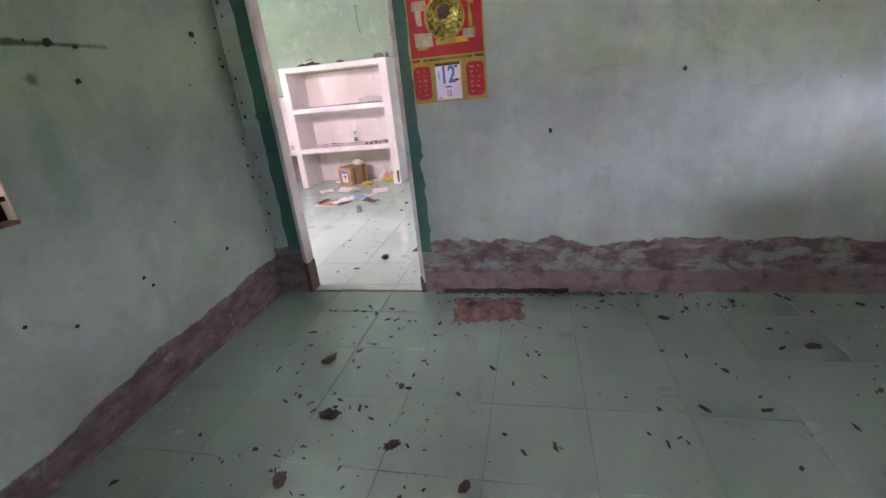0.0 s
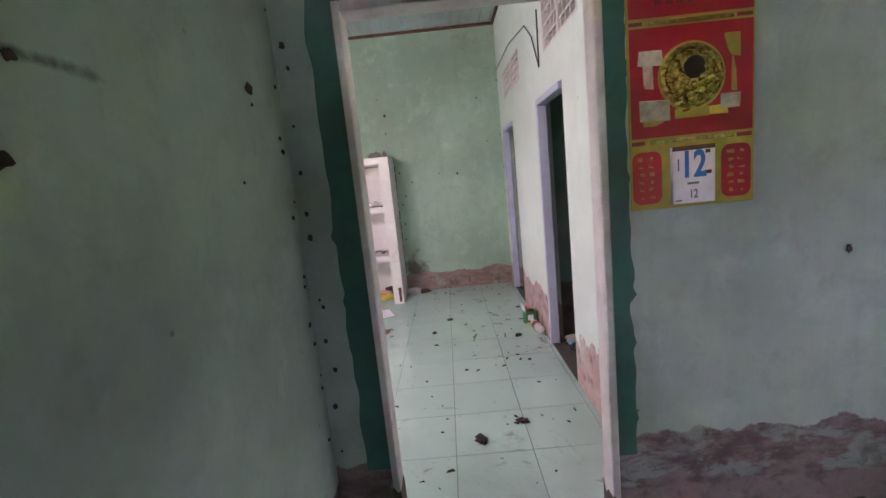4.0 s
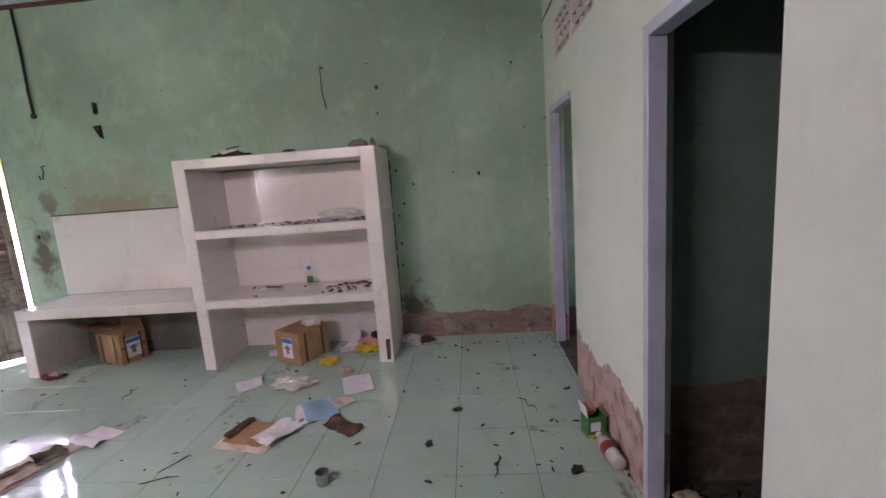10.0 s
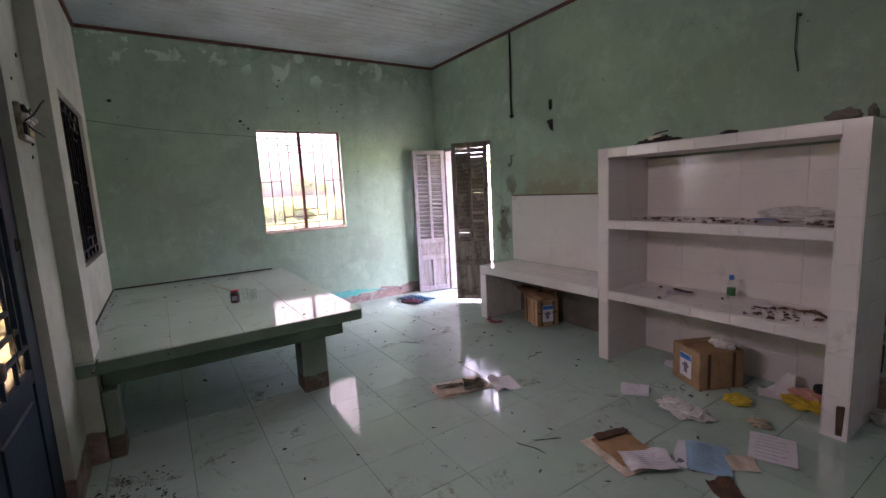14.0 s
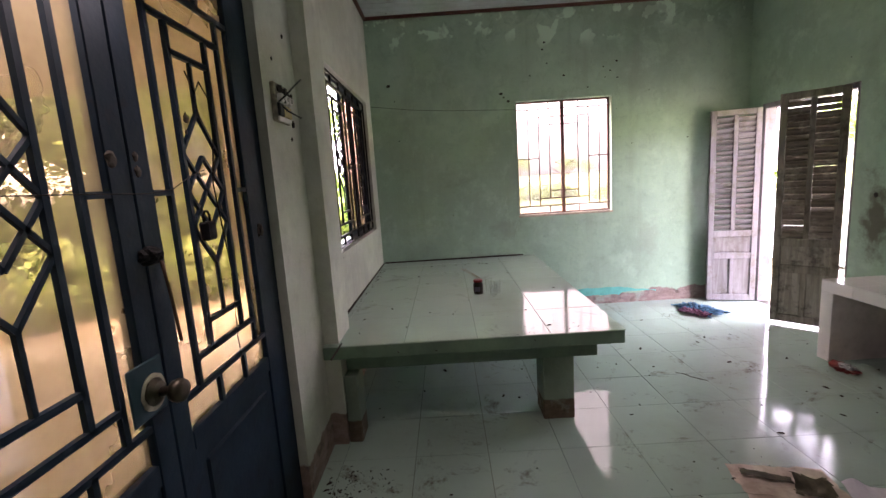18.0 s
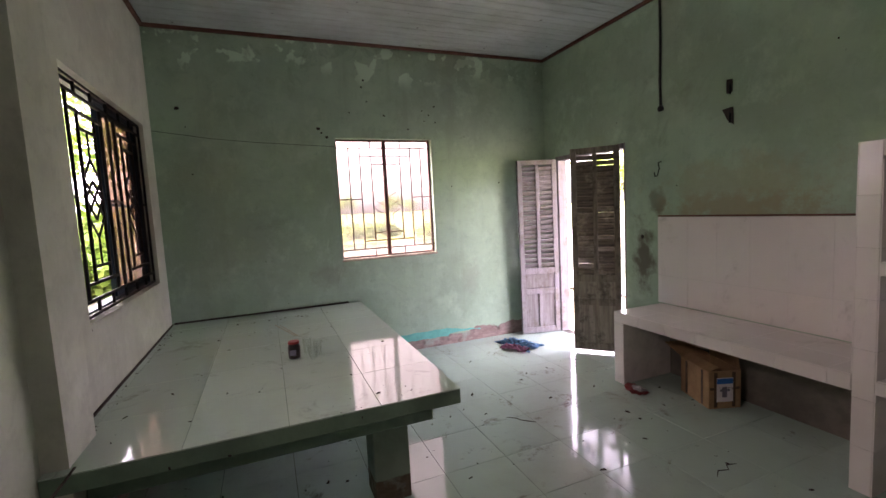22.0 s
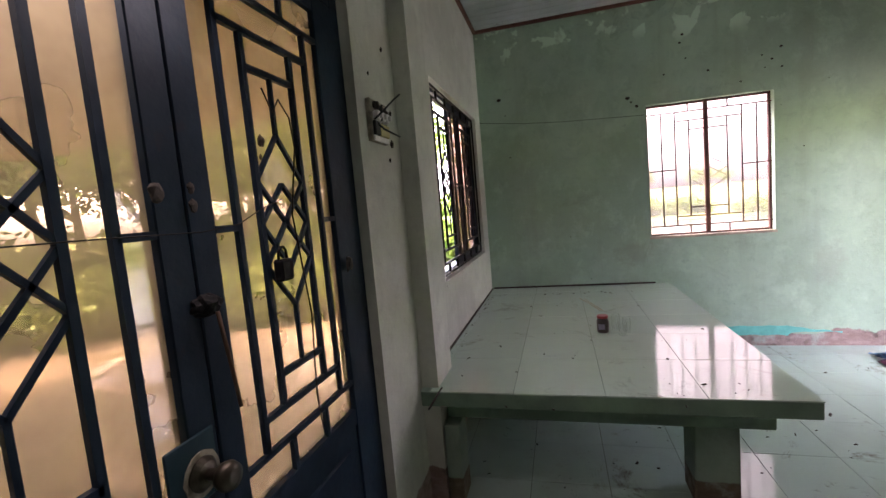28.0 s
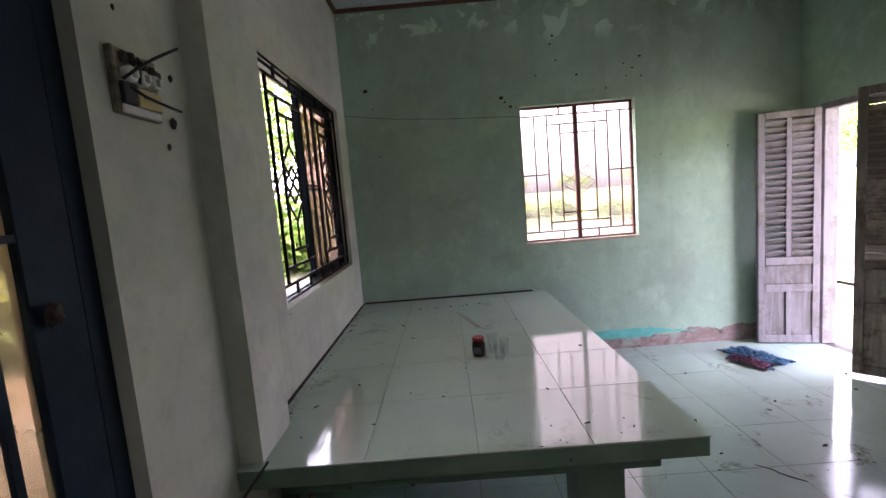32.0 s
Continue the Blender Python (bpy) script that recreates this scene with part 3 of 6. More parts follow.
# ---------------------------------------------------------------- grilles
def bar(name, p, q, w, d, material, parent):
    """A flat bar from p to q in the plane u-v of a grille (u along x, v along z), w wide and d deep (y)."""
    a, b = Vector((p[0], 0, p[1])), Vector((q[0], 0, q[1]))
    e = (b - a).normalized()
    s = Vector((-e.z, 0, e.x)) * (w / 2)
    bm = bmesh.new()
    vs = [bm.verts.new(c + Vector((0, y, 0))) for y in (-d / 2, d / 2) for c in (a - s, b - s, b + s, a + s)]
    for f in ((0, 1, 2, 3), (7, 6, 5, 4), (0, 4, 5, 1), (1, 5, 6, 2), (2, 6, 7, 3), (3, 7, 4, 0)):
        bm.faces.new([vs[i] for i in f])
    return part(name, bm, material, parent)


def grille_lines(side, inner, mid, tops=(.06, .13, .20)):
    """The lines of the nested-rectangle grille with a lattice of diamonds, in units of its width and height (v from the top)."""
    o, i = side[-1], inner
    p, q, r = tops
    L = [((0, p), (1, p)), ((0, 1 - p), (1, 1 - p))]
    for s in (.34, .66):
        L += [((s, 0), (s, p)), ((s, 1 - p), (s, 1))]
    for s in side:
        L += [((s, p), (s, 1 - p)), ((1 - s, p), (1 - s, 1 - p))]
    L += [((0, mid), (o, mid)), ((1 - o, mid), (1, mid))]
    L += [((o, q), (1 - o, q)), ((o, 1 - q), (1 - o, 1 - q)), ((i, q), (i, 1 - q)), ((1 - i, q), (1 - i, 1 - q))]
    L += [((i, r), (1 - i, r)), ((i, 1 - r), (1 - i, 1 - r))]
    h = .5
    a, b = i, 1 - i
    L += [((h, r), (h, .322)), ((h, .322), (a, .415)), ((h, .322), (b, .415)), ((h, .672), (a, .58)), ((h, .672), (b, .58)), ((h, .672), (h, 1 - r))]
    L += [((a, .415), (b, .58)), ((b, .415), (a, .58)), ((h, .42), (a, .50)), ((h, .42), (b, .50)), ((a, .50), (h, .592)), ((b, .50), (h, .592))]
    return L


def grille(name, label, m, w, h, bw, bd, material, side=(.115, .23), inner=.345, mid=.5, edge=True, parent=None, lattice=0.65, tops=(.06, .13, .20)):
    g = thing(name, label, "window grille", m) if parent is None else parent
    lines = grille_lines(side, inner, mid, tops)
    for k, ((u, v), (u2, v2)) in enumerate(lines):
        thin = k >= len(lines) - 12
        bar("bar", (u * w, (1 - v) * h), (u2 * w, (1 - v2) * h), bw * (lattice if thin else 1), bd * (lattice if thin else 1), material, g)
    if edge:
        for p, q in (((0, 0), (w, 0)), ((0, h), (w, h)), ((0, 0), (0, h)), ((w, 0), (w, h))):
            bar("edge_bar", p, q, bw, bd * 1.02, material, g)
    return g


# west window: grille inside, rusty casement frame behind it
grille("window_grille", "thin dark iron window grille with nested rectangles and diamonds", pose(KX0 - 0.03, WWY0 + 0.01, WWZ0 + 0.02, 0, 0, 90),
            WWY1 - WWY0 - 0.02, WWZ1 - WWZ0 - 0.04, 0.011, 0.011, M_RUSTBAR, edge=False, lattice=0.36)
wf = thing("window_1", "", "", pose(KX0 - 0.085, WWY0, WWZ0, 0, 0, 90), kind="structure")
wW, wH = WWY1 - WWY0, WWZ1 - WWZ0
for nm, b in (("window_frame", (0, .018, -.02, .02, 0, wH)), ("window_frame", (wW - .018, wW, -.02, .02, 0, wH)), ("window_frame", (.018, wW - .018, -.02, .02, wH - .018, wH)),
              ("window_frame", (.018, wW - .018, -.02, .02, 0, .018)), ("mullion", (wW / 2 - .018, wW / 2 + .018, -.02, .02, .018, wH - .018))):
    part(nm, boxed(*b, 0.003), M_RUSTBAR, wf)
for a, b in ((.018, wW / 2 - .018), (wW / 2 + .018, wW - .018)):
    p = part("pane", boxed(a, b, -.002, .002, .018, wH - .018, 0), M_DIM_PANE, wf)
    p.visible_shadow = False
tagged(part("window_sill", boxed(KX0 - 0.10, KX0 + 0.008, WWY0 - 0.01, WWY1 + 0.01, WWZ0 - 0.02, WWZ0 + 0.002, 0.002), M_SILL), kind="structure")

# porch window: black grille, two blue casement leaves with amber panes, one ajar
GW2 = (W2X1 - W2X0 - 0.02) / 2
for k in range(2):
    grille("window_grille", "black iron window grille with nested rectangles and diamonds", pose(W2X0 + 0.01 + GW2 * k, KY0 - 0.035, W2Z0 + 0.02), GW2 - 0.006, W2Z1 - W2Z0 - 0.04, 0.016, 0.014, M_BAR, (.17,), .335, .5)


def casement(m, w, h, name="window_leaf"):
    c = thing(name, "dark blue iron window leaf with amber glass", "window", m)
    for nm, b in (("stile", (0, .035, -.015, .015, 0, h)), ("stile", (w - .035, w, -.015, .015, 0, h)), ("rail", (.035, w - .035, -.015, .015, 0, .04)),
                  ("rail", (.035, w - .035, -.015, .015, h - .04, h)), ("rail", (.035, w - .035, -.012, .012, h * .48, h * .48 + .02)), ("stile", (w * .5 - .01, w * .5 + .01, -.012, .012, .04, h - .04))):
        part(nm, boxed(*b, 0.002), M_GATE, c)
    p = part("pane", boxed(.035, w - .035, -.004, -.001, .04, h - .04, 0), M_AMBER2, c)
    p.visible_shadow = False
    return c


W2W = (W2X1 - W2X0 - 0.06) / 2
casement(pose(W2X0 + 0.03, KY0 - 0.10, W2Z0 + 0.03), W2W, W2Z1 - W2Z0 - 0.06)
casement(pose(W2X1 - 0.03, KY0 - 0.15, W2Z0 + 0.03, 0, 0, 180 + 75), W2W, W2Z1 - W2Z0 - 0.06)
f2 = thing("window_2", "", "", pose(W2X0, KY0 - 0.10, W2Z0), kind="structure")
w, h = W2X1 - W2X0, W2Z1 - W2Z0
for nm, b in (("window_frame", (0, .028, -.035, .035, 0, h)), ("window_frame", (w - .028, w, -.035, .035, 0, h)), ("window_frame", (.028, w - .028, -.035, .035, h - .028, h)), ("window_frame", (.028, w - .028, -.035, .035, 0, .028))):
    part(nm, boxed(*b, 0.002), M_GATE, f2)

# first room's window
M_ROTFRAME = plain("rotten_dark_frame", (0.05, 0.035, 0.028), 0.85, 0.5, 14, 0.003, dark=(0.022, 0.016, 0.014))
M_REVEAL = plain("cream_reveal_paint", (0.66, 0.62, 0.47), 0.7, 0.2, 5, 0.001)
GW3 = (AWY1 - AWY0 - 0.004) / 2
for k in range(2):
    grille("window_grille", "black iron window grille in front of rotten wooden frame", pose(AX0 - 0.02, AWY0 + 0.002 + GW3 * k, AWZ0 + 0.002, 0, 0, 90), GW3 - 0.002, AWZ1 - AWZ0 - 0.004, 0.017, 0.014, M_BAR, (.157,), .325, .497, edge=False, tops=(.065, .149, .22))
f3 = thing("window_3", "", "", pose(AX0 - 0.08, AWY0, AWZ0, 0, 0, 90), kind="structure")
w, h = AWY1 - AWY0, AWZ1 - AWZ0
for nm, b in (("window_frame", (0, .05, -.035, .035, 0, h)), ("window_frame", (w - .05, w, -.035, .035, 0, h)), ("window_frame", (.05, w - .05, -.035, .035, h - .05, h)), ("window_frame", (.05, w - .05, -.035, .035, 0, .05)), ("mullion", (w / 2 - .04, w / 2 + .04, -.03, .03, .05, h - .05))):
    part(nm, boxed(*b, 0.004), M_ROTFRAME, f3)
for a, b in ((.05, w / 2 - .04), (w / 2 + .04, w - .05)):
    p = part("pane", boxed(a, b, -.002, .002, .05, h - .05, 0), M_PINKPANE, f3)
    p.visible_shadow = False

for b in ((AX0 - .118, AX0 - .002, AWY1 - .004, AWY1 - .0005, AWZ0, AWZ1), (AX0 - .118, AX0 - .002, AWY0 + .0005, AWY0 + .004, AWZ0, AWZ1), (AX0 - .118, AX0 - .002, AWY0 + .004, AWY1 - .004, AWZ1 - .004, AWZ1 - .0005)):
    part("reveal", boxed(b[0] - (AX0 - .08), b[1] - (AX0 - .08), b[2] - AWY0, b[3] - AWY0, b[4] - AWZ0, b[5] - AWZ0, 0), M_REVEAL, f3).matrix_local = pose(0, 0, 0, 0, 0, -90)

# ---------------------------------------------------------------- iron double door
gate = thing("iron_door", "dark blue iron double door with grille and amber glass, closed", "door", pose(GX0, KY0 - 0.045, 0))
gw, gh = GX1 - GX0, GZ
for b in ((0, .06, -.05, .004, 0, gh), (gw - .06, gw, -.05, .004, 0, gh), (.06, gw - .06, -.05, .004, gh - .06, gh)):
    part("door_frame", boxed(*b, 0.003), M_GATE, gate)


def gate_leaf(x0, x1, p0, p1):
    """A leaf from x0 to x1 with its pane from p0 to p1."""
    zp, zt = .815, 2.205
    lf = part("leaf", boxed(x0, p0, -.03, .008, .01, gh - .065, 0.003), M_GATE, gate)
    part("stile", boxed(p1, x1, -.03, .008, .01, gh - .065, 0.003), M_GATE, lf)
    for z0, z1 in ((.01, .09), (zp - .06, zp), (zt, gh - .065)):
        part("rail", boxed(p0, p1, -.03, .008, z0, z1, 0.003), M_GATE, lf)
    part("panel", boxed(p0, p1, -.012, .000, .09, zp - .06, 0), M_GATE, lf)
    part("raised_panel", bevelled(boxed(p0 + .05, p1 - .05, -.008, .008, .15, zp - .12, 0), .007), M_GATE, lf)
    p = part("pane", boxed(p0, p1, -.014, -.011, zp, zt, 0), M_AMBER, lf)
    p.visible_shadow = False
    W, H, ox, oz = p1 - p0, zt - zp, p0, zp
    lines = grille_lines((.145,), .306, .5, (.072, .138, .204))
    for k, ((u, v), (u2, v2)) in enumerate(lines):
        bw = 0.011 if k >= len(lines) - 12 else 0.017
        bar("bar", (ox + u * W, oz + (1 - v) * H), (ox + u2 * W, oz + (1 - v2) * H), bw, 0.014 if bw > .012 else .011, M_GATE, lf)
    return lf


MX = -3.1375 - GX0
gate_leaf(.062, MX - .002, -3.766 - GX0, -3.214 - GX0)
gate_leaf(MX + .002, gw - .062, -3.061 - GX0, -2.509 - GX0)


# ---------------------------------------------------------------- doorway between the rooms
fr = thing("door_frame_1", "", "", kind="structure")
for b in ((DAX0, DAX0 + .027, AY1 - .004, KYE + .003, 0, DAZ), (DAX1 - .03, DAX1, AY1 - .004, KYE + .003, 0, DAZ), (DAX0 + .027, DAX1 - .03, AY1 - .004, KYE + .003, DAZ - .035, DAZ)):
    part("jamb", boxed(*b, 0.004), M_FRAME, fr)
M_ROT = plain("rotten_brown_wood", (0.13, 0.085, 0.06), 0.9, 0.5, 16, 0.003, dark=(0.05, 0.035, 0.028))
for x0, x1, hh in ((DAX0 - .002, DAX0 + .030, .24), (DAX1 - .033, DAX1 + .002, .10)):
    foot = boxed(x0, x1, AY1 - .008, KYE + .006, 0, hh, 0)
    bmesh.ops.subdivide_edges(foot, edges=foot.edges[:], cuts=3, use_grid_fill=True)
    for v in foot.verts:
        if v.co.z > hh - .01:
            v.co.z += .08 * noise.noise(v.co * 30)
    part("rotten_foot", foot, M_ROT, fr)


def partition_frame(name, y0, y1, z1):
    f = thing(name, "", "", kind="structure")
    for b in ((KX1 + .045, KX1 + .105, y0, y0 + .05, 0, z1), (KX1 - .012, KX1 + .06, y1 - .045, y1, 0, z1), (KX1 - .012, KX1 + .06, y0 + .05, y1 - .045, z1 - .045, z1)):
        part("jamb", boxed(*b, 0.003), M_LAV, f)


partition_frame("door_frame_2", D1Y0, D1Y1, D1Z)
partition_frame("door_frame_3", D2Y0, D2Y1, D2Z)

# ---------------------------------------------------------------- back door with louvred leaves
nd = thing("door_frame_4", "", "", kind="structure")
for b in ((NDX0 - .0, NDX0 + .05, KY1 - .01, KY1 + T + .002, 0, NDZ), (NDX1 - .025, NDX1, KY1 - .002, KY1 + T + .002, 0, NDZ), (NDX0 + .05, NDX1 - .025, KY1 - .01, KY1 + T + .002, NDZ - .05, NDZ)):
    part("jamb", boxed(*b, 0.004), M_SHUT_W, nd)


def louvred_leaf(label, m, w, h, material, slat_material, panel_material, tilt):
    """A tall shutter leaf: two columns of slats above, a middle panel and two lower panels."""
    lf = thing("shutter_door", label, "door", m, group="back door leaves")
    s, d = .055, .022
    for b in ((0, s, -d, d, 0, h), (w - s, w, -d, d, 0, h)):
        part("stile", boxed(*b, 0.004), material, lf)
    for z0, z1 in ((0, .07), (.46, .53), (.70, .77), (h - .06, h)):
        part("rail", boxed(s, w - s, -d, d, z0, z1, 0.004), material, lf)
    part("middle_stile", boxed(w / 2 - .02, w / 2 + .02, -d, d, .77, h - .06, 0.003), material, lf)
    part("middle_stile", boxed(w / 2 - .02, w / 2 + .02, -d, d, .07, .46, 0.003), material, lf)
    part("panel", bevelled(boxed(s, w - s, -.008, .008, .53, .70, 0), .005), panel_material, lf)
    for a, b in ((s, w / 2 - .02), (w / 2 + .02, w - s)):
        part("panel", bevelled(boxed(a, b, -.008, .008, .07, .46, 0), .005), panel_material, lf)
        z = .80
        while z < h - .075:
            bm = bmesh.new()
            box(bm, 0, b - a, -.033, .033, -.004, .004)
            bmesh.ops.rotate(bm, verts=bm.verts[:], matrix=Matrix.Rotation(radians(tilt + random.uniform(-7, 7) + (random.choice((0, 0, 0, 16)) if tilt < 0 else 0)), 3, "X"))
            sl = part("slat", bm, slat_material, lf)
            sl.location = (a, 0, z)
            z += .056
    return lf


LW = 0.455
louvred_leaf("whitewashed louvred wooden door leaf, folded open against wall", pose(NDX0 + .03, KY1 - .03, 0.012, 0, 0, -104), LW + .012, 2.02, M_SHUT_W, M_SLAT_W, M_PANEL_W, 42)
louvred_leaf("weathered dark louvred wooden door leaf, ajar", pose(NDX1 - .04, KY1 - .03, 0.028, 0, 0, 180 + 43), LW, 2.02, M_SHUT_D, M_SLAT_D, M_PANEL_D, -60)


# ---------------------------------------------------------------- tiled platform, shelf, bench
def tiled(parent, name, axis, level, a0, a1, b0, b1, ta, tb, oa, ob_, material, thick=0.006, joint=0.0017, side=1):
    """Tiles laid on a face: axis is its normal, level the bed; a and b the two other axes, in order."""
    keep = {}
    ca = [a0] + [oa + ta * k for k in range(-60, 60) if a0 + .012 < oa + ta * k < a1 - .012] + [a1]
    cb = [b0] + [ob_ + tb * k for k in range(-60, 60) if b0 + .012 < ob_ + tb * k < b1 - .012] + [b1]
    for i in range(len(ca) - 1):
        for j in range(len(cb) - 1):
            wa, wb = round(ca[i + 1] - ca[i] - joint, 4), round(cb[j + 1] - cb[j] - joint, 4)
            if (wa, wb) not in keep:
                ext = {"x": (thick, wa, wb), "y": (wa, thick, wb), "z": (wa, wb, thick)}[axis]
                keep[wa, wb] = mesh_of(boxed(-ext[0] / 2, ext[0] / 2, -ext[1] / 2, ext[1] / 2, -ext[2] / 2, ext[2] / 2, 0.0009), name, material)
            ma, mb, ml = (ca[i] + ca[i + 1]) / 2, (cb[j] + cb[j + 1]) / 2, level + side * thick / 2 + random.uniform(-.0004, .0004)
            ob = new(name, keep[wa, wb])
            ob.location = {"x": (ml, ma, mb), "y": (ma, ml, mb), "z": (ma, mb, ml)}[axis]
            k = 0.0012
            ob.rotation_euler = (random.uniform(-k, k), random.uniform(-k, k), 0)
            ob.parent = parent


PZ = 0.62
PX, PY = -4.358, 4.24                             # free corner of the platform
plat = thing("tiled_platform", "low concrete platform bed with pale green glossy tiles", "platform bed")
part("slab", boxed(KX0 + .004, PX, KY0 + .004, PY, PZ - .08, PZ - .006, .004), M_SLABGREEN, plat)
part("beam", boxed(KX0 + .004, -4.73, 3.83, 4.05, PZ - .30, PZ - .08, .006), M_SLABGREEN, plat)
part("beam", boxed(-4.73, -4.50, KY0 + .09, 4.135, PZ - .205, PZ - .08, .006), M_SLABGREEN, plat)
part("leg", boxed(-4.735, -4.54, 3.815, 4.005, 0, PZ - .205, .006), M_LEG, plat)
part("leg", boxed(-4.57, -4.41, KY0 + .09, KY0 + .17, 0, PZ - .205, .006), M_LEG, plat)

SX0, SX1, SY, SZ = -3.598, -1.996, 6.04, 1.737
shelf = thing("tiled_shelf", "built-in masonry shelf clad in glossy white tiles", "shelf unit")
for a, b in ((SX0, SX0 + .088), (SX1 - .107, SX1)):
    part("upright", boxed(a, b, SY + .006, KY1, 0, SZ - .006, .002), M_GROUT_W, shelf)
for z0, z1 in ((SZ - .074, SZ - .006), (1.105, 1.172), (.525, .595)):
    part("shelf_board", boxed(SX0 + .088, SX1 - .107, SY + .006, KY1 - .006, z0 + .001, z1 - .006, .002), M_GROUT_W, shelf)
part("back_panel", boxed(SX0 + .088, SX1 - .107, KY1 - .012, KY1 - .002, 0, SZ - .09, .001), M_GROUT_W, shelf)

BX0, BX1, BY = -5.20, SX0, 6.034
bench = thing("tiled_bench", "low masonry bench with white tiled top, dirty cement below", "bench")
part("slab", boxed(BX0, BX1 - .002, BY + .006, KY1, .515, .595, .002), M_GROUT_W, bench)
part("side_wall", boxed(BX0, BX0 + .10, BY + .006, KY1, 0, .515, .003), M_GROUT_W, bench)
part("back_wall", boxed(BX0 + .10, BX1 - .002, KY1 - .03, KY1 - .002, 0, .515, .002), M_CONC, bench)
part("edge_strip", boxed(-5.24, BX1 - .01, KY1 - .010, KY1 - .001, 1.362, 1.374, .002), M_BATTEN, bench)

# ---------------------------------------------------------------- more materials
M_CARD = plain("cardboard", (0.42, 0.26, 0.14), 0.85, 0.25, 8, 0.001)
M_TAPE = plain("old_tape", (0.12, 0.07, 0.04), 0.5, 0.4, 20)
M_PAPER = plain("white_paper", (0.78, 0.74, 0.80), 0.8, 0.12, 14, 0.0006)
M_CREAM = plain("stained_paper", (0.76, 0.67, 0.58), 0.85, 0.3, 9, 0.001, dark=(0.45, 0.33, 0.26))
M_BLUEPAPER = plain("pale_blue_paper", (0.30, 0.50, 0.68), 0.8, 0.25, 9, 0.0008)
M_BROWNPAPER = plain("brown_paper", (0.42, 0.24, 0.12), 0.8, 0.3, 7, 0.001)
M_DARKBROWN = plain("rotten_brown_card", (0.13, 0.07, 0.04), 0.9, 0.5, 18, 0.002)
M_OLIVE = plain("rotten_olive_card", (0.13, 0.115, 0.075), 0.9, 0.5, 18, 0.002, dark=(0.04, 0.035, 0.025))
M_INK = plain("grey_print", (0.20, 0.18, 0.24), 0.8, 0.2, 30)
M_BLUE = plain("blue_print", (0.02, 0.18, 0.60), 0.6, 0.2, 20)
M_RED = plain("red_card", (0.48, 0.012, 0.02), 0.4, 0.15, 6)
M_REDDARK = plain("dark_red_print", (0.24, 0.03, 0.025), 0.45, 0.2, 9)
M_GOLD = plain("gold_foil", (0.70, 0.52, 0.14), 0.22, 0.6, 60, 0.006, metal=0.95, dark=(0.28, 0.21, 0.06))
M_GOLDPAPER = plain("gold_print", (0.42, 0.34, 0.04), 0.3, 0.25, 9)
M_SILVERPRINT = plain("grey_gold_print", (0.50, 0.44, 0.30), 0.5, 0.4, 22)
M_YELLOW = plain("yellow_plastic", (0.72, 0.52, 0.05), 0.35, 0.25, 14, 0.002)
M_PINK = plain("pink_plastic", (0.70, 0.36, 0.30), 0.4, 0.25, 14, 0.002)
M_WHITEPLASTIC = plain("white_plastic", (0.78, 0.75, 0.72), 0.4, 0.15, 14, 0.002)
M_BLACK = plain("black_plastic", (0.015, 0.015, 0.016), 0.5, 0.3, 14)
M_GREENCARD = plain("green_carton", (0.05, 0.22, 0.07), 0.5, 0.25, 12)
M_TIN = plain("dull_tin", (0.45, 0.46, 0.47), 0.35, 0.3, 18, 0.001, metal=0.9)
M_RAGBLUE = plain("blue_cloth", (0.10, 0.32, 0.55), 0.9, 0.4, 34, 0.002, dark=(0.015, 0.03, 0.08))
M_RAGPURPLE = plain("purple_cloth", (0.36, 0.15, 0.24), 0.9, 0.4, 28, 0.002, dark=(0.06, 0.02, 0.05))
M_DIRT = plain("dry_dirt", (0.05, 0.04, 0.032), 0.95, 0.5, 30, 0.004)
M_MORTAR = plain("broken_mortar", (0.22, 0.125, 0.095), 0.95, 0.5, 16, 0.010, dark=(0.07, 0.04, 0.032))
M_IVORY = plain("ivory_plastic", (0.70, 0.66, 0.52), 0.45, 0.2, 20)
M_CREAMPLATE = plain("yellowed_plastic", (0.62, 0.50, 0.22), 0.5, 0.25, 20)
M_BRASS = plain("tarnished_dark_brass", (0.10, 0.085, 0.065), 0.4, 0.35, 25, 0.001, metal=0.9)
M_BREEZE = plain("pink_white_breeze_block", (0.72, 0.65, 0.61), 0.85, 0.2, 8, 0.002)
M_COFFEE = plain("dark_jar_content", (0.03, 0.016, 0.01), 0.3, 0.3, 20)
M_REDLID = plain("red_lid", (0.36, 0.02, 0.02), 0.35, 0.2, 20)
M_TURQ = plain("turquoise_paint", (0.10, 0.55, 0.50), 0.6, 0.25, 7)
M_ROPE = plain("pale_rope", (0.62, 0.54, 0.46), 0.95, 0.3, 60, 0.003)
M_STICK = plain("bamboo_stick", (0.30, 0.22, 0.12), 0.7, 0.3, 30)

_n = Nodes("drinking_glass")
_g = _n.add("ShaderNodeBsdfTransparent")
_n.put(_g.inputs[0], (0.97, 0.98, 0.975))
_h = _n.add("ShaderNodeBsdfGlossy")
_h.inputs["Roughness"].default_value = 0.05
_f = _n.add("ShaderNodeLayerWeight")
_f.inputs[0].default_value = 0.25
_m = _n.add("ShaderNodeMixShader")
_n.put(_m.inputs[0], _n.math("ADD", _n.math("MULTIPLY", _f.outputs["Facing"], 0.25), 0.015))
_n.put(_m.inputs[1], _g.outputs[0])
_n.put(_m.inputs[2], _h.outputs[0])
_n.put(_n.out.inputs["Surface"], _m.outputs[0])
M_GLASS = _n.mat
_n = Nodes("thin_clear_plastic")
_g = _n.add("ShaderNodeBsdfTransparent")
